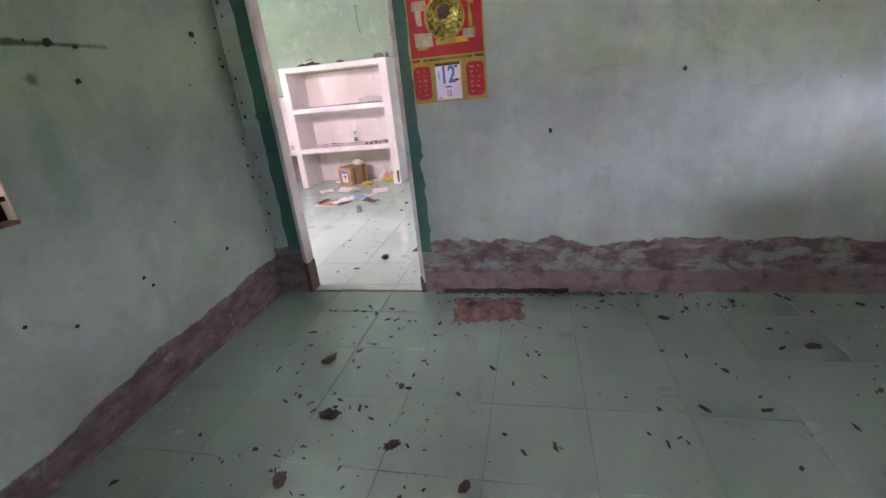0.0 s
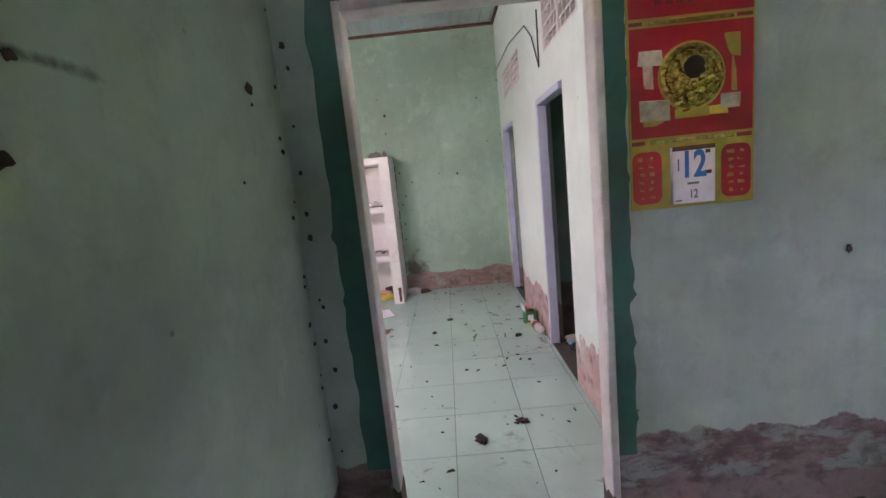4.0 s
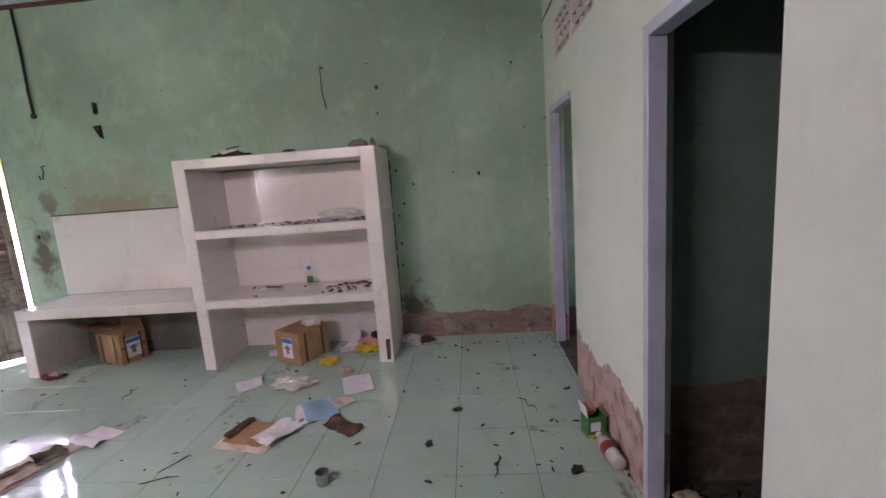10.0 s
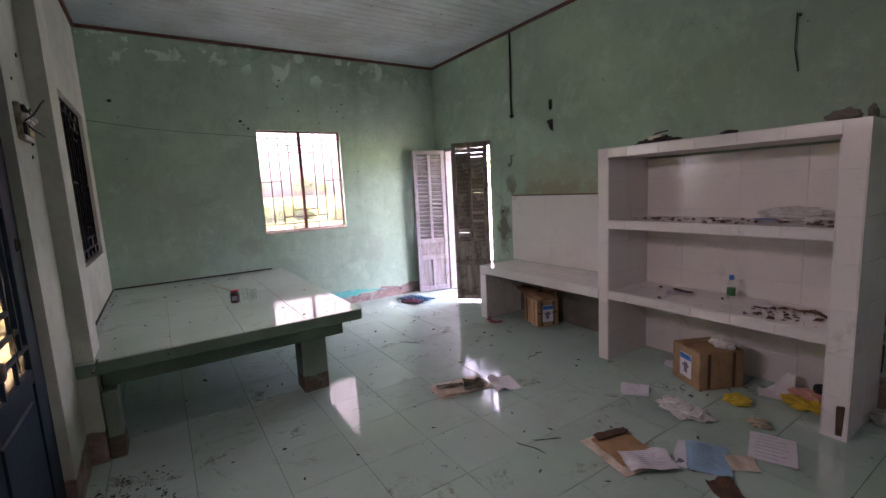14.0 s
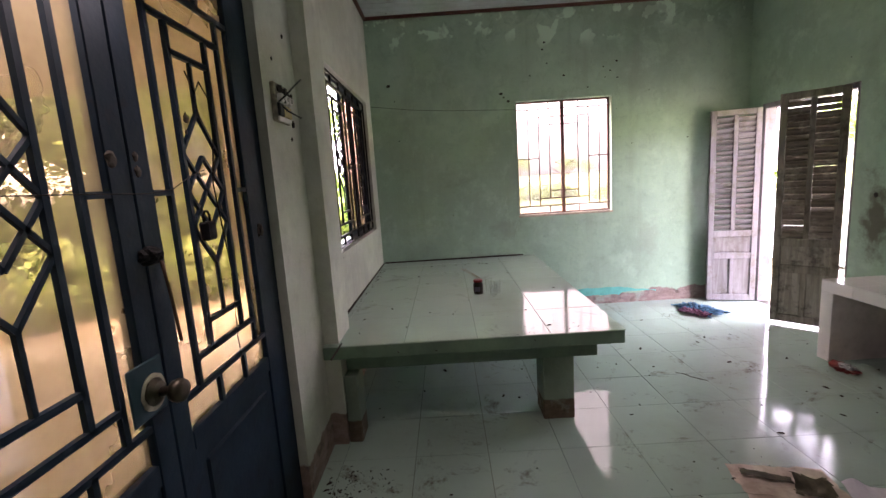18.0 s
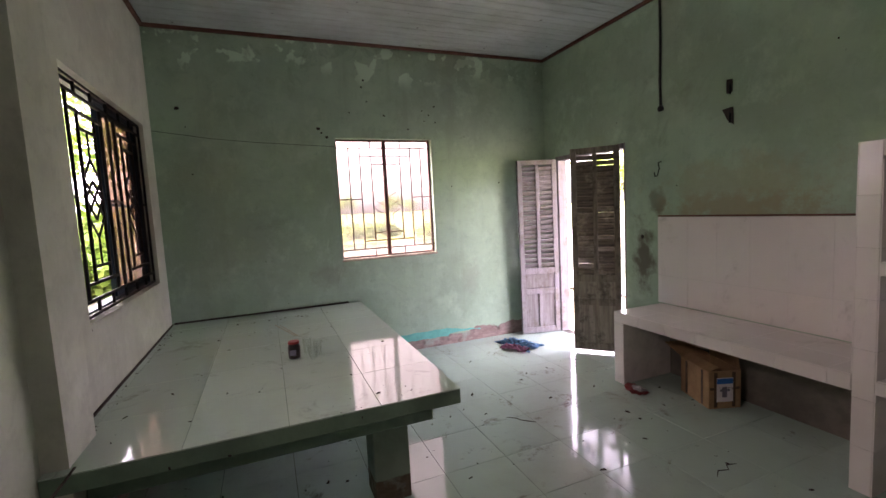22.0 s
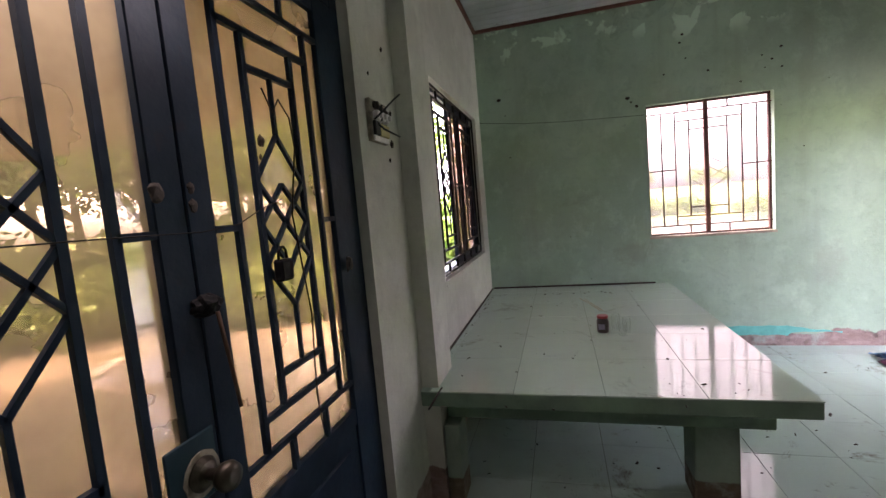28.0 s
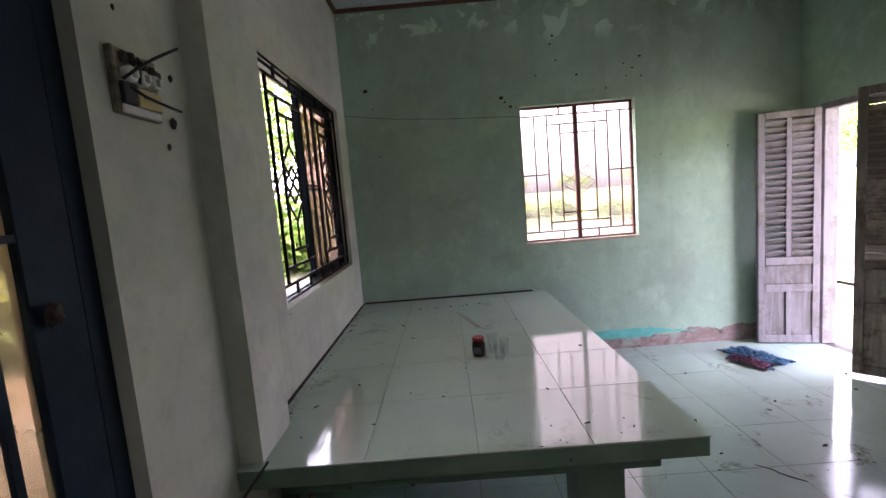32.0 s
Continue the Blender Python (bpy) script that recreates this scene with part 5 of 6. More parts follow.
def extruded(bm, by):
    r = bmesh.ops.extrude_face_region(bm, geom=bm.faces[:])
    bmesh.ops.translate(bm, verts=[g for g in r["geom"] if isinstance(g, bmesh.types.BMVert)], vec=by)
    return bm


# ---------------------------------------------------------------- breeze blocks over the partition doors
def breeze(y0, y1, z0, z1, blocks):
    v = thing("vent_panel", "pinkish white pierced breeze-block panel over door", "vent", pose(KX1 + .05, y0, z0), group="vents over doors")
    W, H = (y1 - y0) / blocks, z1 - z0
    for k in range(blocks):
        o = W * k
        for b in ((o, o + .018, 0, H), (o + W - .018, o + W, 0, H), (o + .018, o + W - .018, 0, .018), (o + .018, o + W - .018, H - .018, H)):
            part("rim", boxed(-.05, .045, b[0], b[1], b[2], b[3], .002), M_BREEZE, v)
        rows = 4
        for r in range(1, rows):
            z = H * r / rows
            part("web", boxed(-.045, .04, o + .018, o + W - .018, z - .007, z + .007, .001), M_BREEZE, v)
        for r in range(rows):
            for c in (range(1, 4) if r % 2 else (.5, 1.5, 2.5, 3.5)):
                y = o + W * c / 4
                part("web", boxed(-.045, .04, y - .007, y + .007, H * r / rows + .007, H * (r + 1) / rows - .007, .001), M_BREEZE, v)
    return v


breeze(B1Y0, B1Y1, B1Z0, B1Z1, 2)
breeze(B2Y0, B2Y1, B2Z0, B2Z1, 2)
wire_thing("cable", [(KX1 - .006, 4.27, 2.14), (KX1 - .008, 4.45, 2.40), (KX1 - .008, 4.7, 2.56), (KX1 - .008, 5.5, 2.66), (KX1 - .008, 6.58, 2.66)], .004, M_BLACK, "thin black cable clipped along partition wall", "cable")
wire_thing("cable", [(KX1 - .006, 4.27, 2.14), (KX1 - .006, 4.25, 2.52)], .005, M_BLACK, "short black cable beside pierced vent", "cable")
wire_thing("iron_hook", [(-.34, KY1 - .01, 1.72), (-.30, KY1 - .01, 1.80), (-.25, KY1 - .01, 1.76), (-.27, KY1 - .01, 1.62), (-.24, KY1 - .01, 1.55), (-.20, KY1 - .01, 1.60)], .007, M_BAR, "bent black iron hook on wall", "hook")

# ---------------------------------------------------------------- north wall: cable, brackets, hooks, marks
cb = thing("cable_pipe", "dark cable conduit hanging down wall from ceiling", "conduit", pose(-5.20, KY1 - .012, 0))
part("pipe", tube(bmesh.new(), [(0, 0, HC - .03), (.004, 0, 2.8), (-.004, 0, 2.5), (.004, 0, 2.29)], .011), M_BLACK, cb, smooth=True)
part("end_cap", crumple_bm(.05, .04, .05, 5, .3, 2, 2), M_BLACK, cb).location = (0, 0, 2.255)
for z0, z1, s in ((2.24, 2.36, 3), (2.04, 2.16, 6)):
    br = thing("wall_bracket", "dark rusty broken iron bracket on wall", "bracket", pose(-4.605, KY1, (z0 + z1) / 2))
    plate = boxed(-.022, .022, -.012, 0, -.045, .05, 0)
    if s == 6:
        for v in plate.verts:
            v.co.x += -.02 + (.03 if v.co.z < 0 else (.03 if v.co.x > 0 else -.012))
            v.co.z += -.03 if v.co.z < 0 and v.co.x > 0 else 0
    part("plate", rough_up(bevelled(plate, .004), .008, 30, s), M_DIRT, br)
    part("prong", tube(bmesh.new(), [(0, -.005, .02), (.02, -.03, 0), (.012, -.02, -.06)], .006), M_BAR, br)
wire_thing("wall_hook", [(-5.200, KY1 - .004, 1.835), (-5.210, KY1 - .03, 1.825), (-5.195, KY1 - .035, 1.775), (-5.210, KY1 - .04, 1.715), (-5.240, KY1 - .035, 1.710), (-5.250, KY1 - .03, 1.745)], .005, M_BAR, "bent dark wire hook on wall", "hook")
wire_thing("loose_wire", [(-2.513, KY1 - .004, 2.483), (-2.508, KY1 - .02, 2.418), (-2.513, KY1 - .015, 2.268), (-2.488, KY1 - .012, 2.118)], .004, M_BLACK, "short dark wire hanging on wall", "wire")
for x, z, r in ((-2.105, 2.465, .008), (-2.035, 2.265, .02), (-2.045, 2.05, .011), (-1.200, 1.475, .016), (-1.783, 1.42, .011), (-0.880, 2.37, .012), (-0.790, 1.84, .010), (-1.880, 1.255, .012), (-1.425, 1.497, .008),
                (-2.495, 2.465, .012), (-5.410, 1.18, .02), (-5.050, 1.62, .006), (-3.960, 2.4, .007), (-1.930, 1.55, .013), (-1.930, 1.15, .012), (-1.930, .9, .014), (-1.940, .7, .012), (-0.660, 2.2, .007), (-0.620, 1.9, .009), (-0.610, 1.5, .01), (-0.610, 1.2, .009), (-0.610, .9, .01), (-0.620, 2.55, .01)):
    wall_mark(x, KY1 - .0005, z, "-y", r, x * 3)
# dark gap down the side of the shelf
bm = bmesh.new()
z = .25
while z < 1.72:
    h = random.uniform(.04, .13)
    box(bm, SX1 + .0062, SX1 + .0062 + random.uniform(.004, .011), KY1 - .004, KY1 - .0005, z, z + h)
    z += h + random.uniform(.0, .05)
solid("crack_filler", bm, M_DIRT, "dark dirt in the crack beside shelf", "dirt", kind="stuff")
# broken corner tile at the shelf foot
solid("tile_gap", rough_up(boxed(SX1 - .05, SX1 - .015, SY - .004, SY + .012, .02, .20, .004), .014, 14, 4), M_DARKBROWN, "dark hole where a foot tile broke off", "hole")

# ---------------------------------------------------------------- west wall: nails, marks, wire, old paint strip
for y, z, r in ((2.757, 2.524, .02), (4.398, 2.791, .011), (4.619, 2.518, .012), (5.177, 2.629, .012), (3.947, 2.371, .018), (4.023, 2.290, .016), (4.872, 2.383, .009), (4.261, 2.537, .009), (4.443, 2.652, .008),
                (2.831, 1.951, .008), (5.340, 1.772, .007), (5.939, 1.800, .008), (5.110, 2.537, .010), (5.036, 2.580, .008), (5.184, 2.462, .009), (4.421, 2.860, .012), (2.810, 2.365, .007), (5.057, 2.473, .007), (3.976, 2.333, .010)):
    wall_mark(KX0 + .0005, y, z, "x", r, y * 5)
wire_thing("wall_wire", [(KX0 + .012, KY0 + .004, 2.325), (KX0 + .010, 3.0, 2.265), (KX0 + .010, 3.38, 2.234), (KX0 + .008, 4.09, 2.20)], .0022, M_BLACK, "thin dark wire strung between the windows", "wire")
bm = bmesh.new()
ys = [4.27 + .032 * k for k in range(43)]
lo = [bm.verts.new((KX0 + .0025, y, .097 + .03 * noise.noise(Vector((y * 6, 3, 0))) + (.03 if y > 5.2 else 0))) for y in ys]
hi = [bm.verts.new((KX0 + .0025, y, .185 + .012 * noise.noise(Vector((y * 9, 7, 0))) - max(0, y - 5.2) * .16)) for y in ys]
for k in range(len(ys) - 1):
    bm.faces.new((lo[k], lo[k + 1], hi[k + 1], hi[k]))
extruded(bm, (.002, 0, 0))
solid("paint_strip", bm, M_TURQ, "flaking strip of turquoise skirting paint on wall", "paint strip")

# ---------------------------------------------------------------- socket board beside the iron door
sb = thing("switch_board", "old white switch and socket board with loose black wires", "switch board", pose(-4.122, KY0, 1.89))
M_GRIMY = plain("grimy_ivory_plastic", (0.42, 0.38, 0.28), 0.6, 0.5, 22, 0.001, dark=(0.10, 0.085, 0.065))
part("backing", boxed(-.085, .085, 0, .022, -.085, .085, .004), M_GRIMY, sb)
part("white_strip", boxed(-.07, .08, .022, .030, -.084, -.062, .003), M_WHITEPLASTIC, sb)
for k, (x, z) in enumerate(((.05, .06), (.02, .065), (-.02, .055), (-.06, .05), (-.075, .045))):
    part("grime", crumple_bm(.035, .03, .012, k + 2, .5, 2, 2), M_DIRT, sb).matrix_local = pose(x, .021, z, -90, 0, 0)
for k, x in enumerate((-.045, .005, .05)):
    sw = part("switch", lathe(bmesh.new(), [(.021, 0), (.021, .018), (.018, .022)], 18), M_WHITEPLASTIC, sb)
    sw.matrix_local = pose(-x, .022, .018, -90, 0, 0)
    part("toggle", boxed(-.006, .006, -.010, .010, .02, .034, .002), M_WHITEPLASTIC, sw)
part("socket_plate", boxed(-.075, .02, .022, .034, -.06, -.010, .003), M_CREAMPLATE, sb, "yellowed socket plate")
for x in (-.06, -.04, -.02, 0):
    part("socket_hole", boxed(x - .003, x + .003, .033, .0348, -.035, -.028, 0), M_BLACK, sb)
part("fuse_block", boxed(.026, .078, .022, .036, -.060, -.004, .003), M_BLACK, sb)
part("lead", tube(bmesh.new(), [(.07, .03, 0), (.05, .06, .03), (0, .07, .065), (-.06, .075, .10), (-.10, .085, .125)], .004), M_BLACK, sb, "loose black lead", smooth=True)
part("lead", tube(bmesh.new(), [(.06, .03, -.01), (.02, .05, -.035), (-.05, .06, -.045), (-.11, .065, -.05)], .004), M_BLACK, sb, "loose black lead", smooth=True)
part("lead", tube(bmesh.new(), [(.05, .03, .02), (.03, .05, .06), (.01, .04, .05), (.02, .04, .0)], .004), M_BLACK, sb, smooth=True)
for x, z, r in ((-4.285, 1.820, .018), (-4.250, 1.745, .010), (-4.265, 2.230, .011), (-4.095, 2.085, .008), (-4.305, 1.960, .012)):
    wall_mark(x, KY0 + .0005, z, "y", r, x * 7)

# ---------------------------------------------------------------- hardware of the iron door
lk = thing("door_lock", "round tarnished knob lock on a dark blue plate", "lock", pose(-3.07, KY0 - .035, 1.01))
part("plate", boxed(-.05, .075, 0, .006, -.06, .085, .003), paint_metal("worn_blue_plate", (0.022, 0.06, 0.078), 0.45, 0.35, (0.10, 0.12, 0.12)), lk, "worn steel-blue plate")
part("chipped_ring", rough_up(lathe(bmesh.new(), [(.047, 0), (.047, .0075), (.03, .008)], 22), .003, 60, 5), M_GRIMY, lk, "pale chipped paint round the knob").matrix_local = pose(-.005, .0005, 0, -90, 0, 0)
part("rose", lathe(bmesh.new(), [(.036, 0), (.036, .006), (.026, .016), (.014, .02)], 24), M_BRASS, lk).matrix_local = pose(-.005, .006, 0, -90, 0, 0)
part("knob", lathe(bmesh.new(), [(.012, 0), (.012, .03), (.026, .036), (.031, .05), (.027, .064), (.012, .068)], 24), M_BRASS, lk, smooth=True).matrix_local = pose(-.005, .02, 0, -90, 0, 0)
lt = thing("door_latch", "dark round latch hanging from the iron door", "latch", pose(-3.15, KY0 - .035, 1.325))
part("ring", crumple_bm(.075, .05, .05, 4, .25, 2, 3), M_BAR, lt)
part("cord", tube(bmesh.new(), [(0, .03, .01), (-.006, .034, -.06), (-.02, .03, -.13), (-.035, .026, -.22)], .0045), M_DARKBROWN, lt, "frayed brown cord", True)
pl = thing("padlock", "small black padlock hanging on the grille", "padlock", pose(-3.42, KY0 - .035, 1.384))
part("body", boxed(-.028, .028, 0, .03, -.03, .03, .006), M_BAR, pl)
part("shackle", tube(bmesh.new(), [(-.018, .015, .028), (-.018, .015, .05), (-.008, .015, .062), (.008, .015, .062), (.018, .015, .05), (.018, .015, .028)], .004), M_BAR, pl, smooth=True)
wire_thing("gate_wire", [(-2.409, KY0 - 0.015, 1.529), (-2.700, KY0 - 0.010, 1.515), (-2.916, KY0 - 0.010, 1.513), (-3.132, KY0 - 0.000, 1.508), (-3.262, KY0 - 0.015, 1.518), (-3.370, KY0 - 0.025, 1.555), (-3.456, KY0 - 0.025, 1.577)], .0014, M_BAR, "thin dark wire strung across the iron door", "wire")
wire_thing("gate_wire", [(-3.424, KY0 - 0.025, 1.873), (-3.445, KY0 - 0.015, 1.810), (-3.478, KY0 - 0.015, 1.852), (-3.521, KY0 - 0.015, 1.810), (-3.532, KY0 - 0.015, 1.725), (-3.489, KY0 - 0.020, 1.534), (-3.521, KY0 - 0.015, 1.237), (-3.499, KY0 - 0.015, 1.004), (-3.510, KY0 - 0.015, 0.877)], .0024, M_BAR, "loose black wire looped down the door grille", "wire")
for x, z, r in ((-3.391, 1.730, .016), (-3.386, 1.688, .008), (-3.057, 1.592, .020), (-3.143, 1.603, .012), (-3.143, 1.566, .014), (-3.802, 1.343, .028)):
    wall_mark(x, KY0 - 0.027, z, "y", r, x * 9, "insect_nest")

# ---------------------------------------------------------------- first doorway: ragged dark green border
def ragged_strip(x0, x1, z0, z1, along, seed, inner):
    """One arm of the painted border on the wall; its outer rim is uneven."""
    bm = bmesh.new()
    n = 60
    a, b = [], []
    for k in range(n + 1):
        t = k / n
        w = .016 * noise.noise(Vector((t * 14, seed, 0))) + .02 * max(0, noise.noise(Vector((t * 30, seed, 4))) - .25) * 3
        y0 = AY1 - .003
        if along == "z":
            z = z0 + (z1 - z0) * t
            o, i = (x0 - w, x1) if inner == "r" else (x1 + w, x0)
            a.append(bm.verts.new((o, y0, z)))
            b.append(bm.verts.new((i, y0, z)))
        else:
            x = x0 + (x1 - x0) * t
            a.append(bm.verts.new((x, y0, z1 + w)))
            b.append(bm.verts.new((x, y0, z0)))
    for k in range(n):
        bm.faces.new((a[k], a[k + 1], b[k + 1], b[k]))
    extruded(bm, (0, -.003, 0))
    return bm


tr = thing("trim_1", "", "", kind="structure")
part("trim", ragged_strip(DAX0 - .09, DAX0, .33, DAZ + .085, "z", 2, "r"), M_GREEN, tr)
part("trim", ragged_strip(DAX1, DAX1 + .068, .30, DAZ + .085, "z", 6, "l"), M_GREEN, tr)
part("trim", ragged_strip(DAX0, DAX1, DAZ, DAZ + .085, "x", 9, "b"), M_GREEN, tr)

# ---------------------------------------------------------------- calendar
M_REDMARK = plain("faded_gold_on_red", (0.55, 0.22, 0.07), 0.5, 0.4, 40)
cal = thing("wall_calendar", "red and gold block calendar hanging on wall", "calendar", pose(-.505, AY1 - .004, 1.241))
cw, ch = .425, .785
part("board", boxed(-cw / 2, cw / 2, -.006, 0, 0, ch, .002), M_GOLDPAPER, cal)
part("head", boxed(-cw / 2 + .008, cw / 2 - .008, -.0085, -.006, .63, ch - .008, 0), M_RED, cal)
part("field", boxed(-cw / 2 + .008, cw / 2 - .008, -.0085, -.006, .245, .60, 0), M_RED, cal)
for x0, x1 in ((-cw / 2 + .008, -cw / 2 + .052), (cw / 2 - .06, cw / 2 - .01)):
    part("red_bar", boxed(x0, x1, -.0085, -.006, .608, .620, 0), M_REDDARK, cal)
    part("red_bar", boxed(x0, x1, -.0085, -.006, .222, .236, 0), M_REDDARK, cal)
for z in (.607, .222):
    part("gold_bar", rough_up(boxed(-.14, .14, -.0095, -.006, z, z + .014, .001), .002, 40), M_GOLD, cal)
em = bmesh.new()
lathe(em, [(.104, 0), (.104, .006), (.094, .011), (.088, .007), (.084, .004), (.066, .012), (.03, .014)], 40)
bmesh.ops.subdivide_edges(em, edges=em.edges[:], cuts=2, use_grid_fill=True)
for v in em.verts:
    if v.co.z > .004:
        v.co.z += .010 * noise.noise(v.co * 55) * min(1, .09 / max(.02, v.co.xy.length))
e = part("medallion", em, M_GOLD, cal, "embossed gold foil medallion")
e.matrix_local = pose(0, -.0085, .435, 90, 0, 0)
part("medallion_ring", lathe(bmesh.new(), [(.112, 0), (.112, .002), (.105, .003), (.105, 0)], 40), M_GOLDPAPER, cal).matrix_local = pose(0, -.0085, .435, 90, 0, 0)
part("dark_arch", crumple_bm(.075, .012, .075, 3, .12, 1.5, 3), M_COFFEE, cal).location = (.002, -.024, .425)
for k in range(22):
    a_ = k * 2.4
    r_ = .03 + .0028 * k
    part("foil_lump", crumple_bm(.03, .014, .024, k, .5, 2, 2), M_GOLD, cal).location = (math.cos(a_) * r_, -.022, .420 - abs(math.sin(a_)) * r_ * .8)
for x, z, w, h, m in ((-.135, .505, .085, .05, M_SILVERPRINT), (-.145, .445, .03, .075, M_CREAM), (.135, .525, .055, .075, M_GOLDPAPER), (.142, .43, .018, .11, M_GOLDPAPER), (-.125, .335, .10, .07, M_SILVERPRINT),
                      (.13, .345, .07, .05, M_SILVERPRINT), (0, .315, .12, .03, M_GOLDPAPER), (.085, .318, .07, .03, M_YELLOW), (-.13, .295, .07, .025, M_GOLDPAPER), (0, .335, .07, .02, M_REDDARK)):
    part("ornament", rough_up(bevelled(boxed(x - w / 2, x + w / 2, -.0105, -.008, z - h / 2, z + h / 2, 0), .0012), .008, 30, x * 9), m, cal)
for x in (-.155, .15):
    bm = bmesh.new()
    rim = [(x + sx * .022 + .028 * math.cos(t), .11 + sz * .062 + .028 * math.sin(t)) for sx, sz, t0 in ((1, 1, 0), (-1, 1, 90), (-1, -1, 180), (1, -1, 270)) for t in [radians(t0 + 18 * q) for q in range(6)]]
    bm.faces.new([bm.verts.new((u, -.006, v)) for u, v in rim])
    extruded(bm, (0, -.0025, 0))
    part("red_panel", bm, M_RED, cal)
    for c in range(2):
        for k in range(6):
            xx, zz = x - .018 + c * .036, .045 + k * .026
            part("gold_mark", rough_up(boxed(xx - .007 - .003 * ((k * 7 + c) % 3), xx + .006 + .003 * (k % 2), -.0093, -.0083, zz - .006, zz + .005, .0006), .006, 60, k + c), M_REDMARK, cal)
part("date_pad", boxed(-.075, .07, -.022, -.006, .012, .205, .001), M_PAPER, cal, "white tear-off date pad")
part("pad_strip", rough_up(boxed(-.075, .07, -.0235, -.0215, .192, .207, 0), .002, 40), M_DARKBROWN, cal)


def lettering(text, size, at, material, parent, name="date_text"):
    cu = bpy.data.curves.new(name, "FONT")
    cu.body, cu.size, cu.align_x, cu.align_y, cu.extrude, cu.offset = text, size, "CENTER", "CENTER", .0004, size * .028
    tmp = bpy.data.objects.new(name, cu)
    me = bpy.data.meshes.new_from_object(tmp)
    bpy.data.objects.remove(tmp)
    me.materials.clear()
    me.materials.append(material)
    ob = new(name, me)
    ob.parent = parent
    ob.matrix_local = pose(*at, 90, 0, 0) @ Matrix.Diagonal((.8, 1.1, 1, 1))
    return ob


lettering("12", .112, (-.004, -.0227, .140), M_BLUE, cal)
lettering("12", .038, (-.004, -.0227, .042), M_INK, cal)
part("pad_mark", boxed(-.025, .015, -.0228, -.0218, .076, .084, 0), M_INK, cal)
for x, z, w, h in ((-.055, .125, .005, .04), (.045, .178, .016, .012), (-.055, .02, .022, .005), (.045, .108, .025, .012)):
    part("pad_mark", boxed(x - w / 2, x + w / 2, -.0228, -.0218, z, z + h, 0), M_INK if x < .04 else M_DARKBROWN, cal)
for k in range(7):
    part("heading_mark", boxed(-.12 + .036 * k - (.0 if k < 4 else -.02), -.095 + .036 * k - (.0 if k < 4 else -.02), -.0092, -.008, .665, .705, .001), M_REDDARK, cal)
part("hanger", tube(bmesh.new(), [(-.05, -.004, ch - .005), (0, -.004, ch + .035), (.05, -.004, ch - .005)], .0025), M_BLACK, cal)

# ---------------------------------------------------------------- first room: window sill, rope, marks, floor
M_LEDGE = plain("rotten_red_wood", (0.28, 0.13, 0.09), 0.9, 0.5, 9, 0.004, dark=(0.10, 0.05, 0.04))
solid("window_ledge", rough_up(boxed(AX0 - .115, AX0 + .006, AWY0 - .01, AWY1 + .006, AWZ0 - .014, AWZ0 + .003, .004), .005, 14, 3), M_LEDGE, "rotten reddish brown wooden window ledge", "ledge", kind="structure")
sbm = thing("small_bottle", "brown glass bottle with dark cap on window ledge", "bottle", pose(AX0 - .075, .86, AWZ0 + .004))
part("body", lathe(bmesh.new(), [(.022, 0), (.025, .004), (.025, .075), (.014, .095), (.013, .10)], 18), plain("brown_bottle", (0.10, 0.04, 0.02), 0.25, 0.2, 12), sbm, smooth=True)
part("cap", lathe(bmesh.new(), [(.017, .098), (.017, .125), (.013, .128)], 16), M_BLACK, sbm)
rp = [(AX0 - .02 + .004 * math.sin(k * .9), 1.04 + .003 * math.sin(k * 1.1) + .0006 * k, 1.655 - .0064 * k) for k in range(60)]
wire_thing("rope_strand", rp, .006, M_ROPE, "frayed pale rope hanging from window grille", "rope")
wire_thing("rope_strand", [(x + .006, y - .006 + .004 * math.sin(i * .75), z) for i, (x, y, z) in enumerate(rp[:48])], .004, M_ROPE, "thin frayed rope strand hanging from grille", "rope")
for k, (y, z, s) in enumerate(((1.05, 1.29, .04), (1.045, 1.32, .03), (1.055, 1.25, .035), (1.06, 1.06, .06), (1.04, 1.045, .045))):
    wall_mark(AX0 - .085, y, z, "x", s * .6, k + 3, "insect_nest")
for y, z, r in ((1.440, 1.639, .018), (1.551, 1.628, .010), (1.508, 1.495, .013), (2.262, 1.727, .020), (2.275, 1.685, .007), (2.146, 1.463, .006), (2.069, 0.526, .013), (1.476, 0.606, .010), (1.511, 0.550, .009), (1.119, 0.555, .010),
                (2.455, 1.606, .009), (2.465, 1.340, .010), (2.475, 1.094, .009), (2.485, 0.877, .010), (2.495, 0.700, .008), (1.355, 1.643, .006), (0.955, 0.651, .009), (1.755, 0.798, .006)):
    wall_mark(AX0 + .0005, y, z, "x", r, y * 5)
for x, z, r in ((0.052, 1.033, .013), (0.730, 1.297, .012), (-1.850, 1.839, .008), (-1.860, 1.346, .009), (-1.850, 1.001, .008), (-1.840, 0.755, .01), (1.280, 1.543, .008)):
    wall_mark(x, AY1 - .0005, z, "-y", r, x * 5 + 1)
bm = bmesh.new()
bmesh.ops.create_grid(bm, x_segments=26, y_segments=14, size=.5)
for v in bm.verts:
    e_ = max(abs(v.co.x), abs(v.co.y))
    v.co.x *= .43
    v.co.y *= .29
    if e_ > .38:
        v.co.x += .05 * noise.noise(v.co * 22)
        v.co.y += .06 * noise.noise(v.co * 18 + Vector((5, 0, 0)))
    v.co.z = .004 + .016 * noise.noise(v.co * 30) + (.008 if e_ < .4 else 0)
    v.co.z = max(.0015, v.co.z)
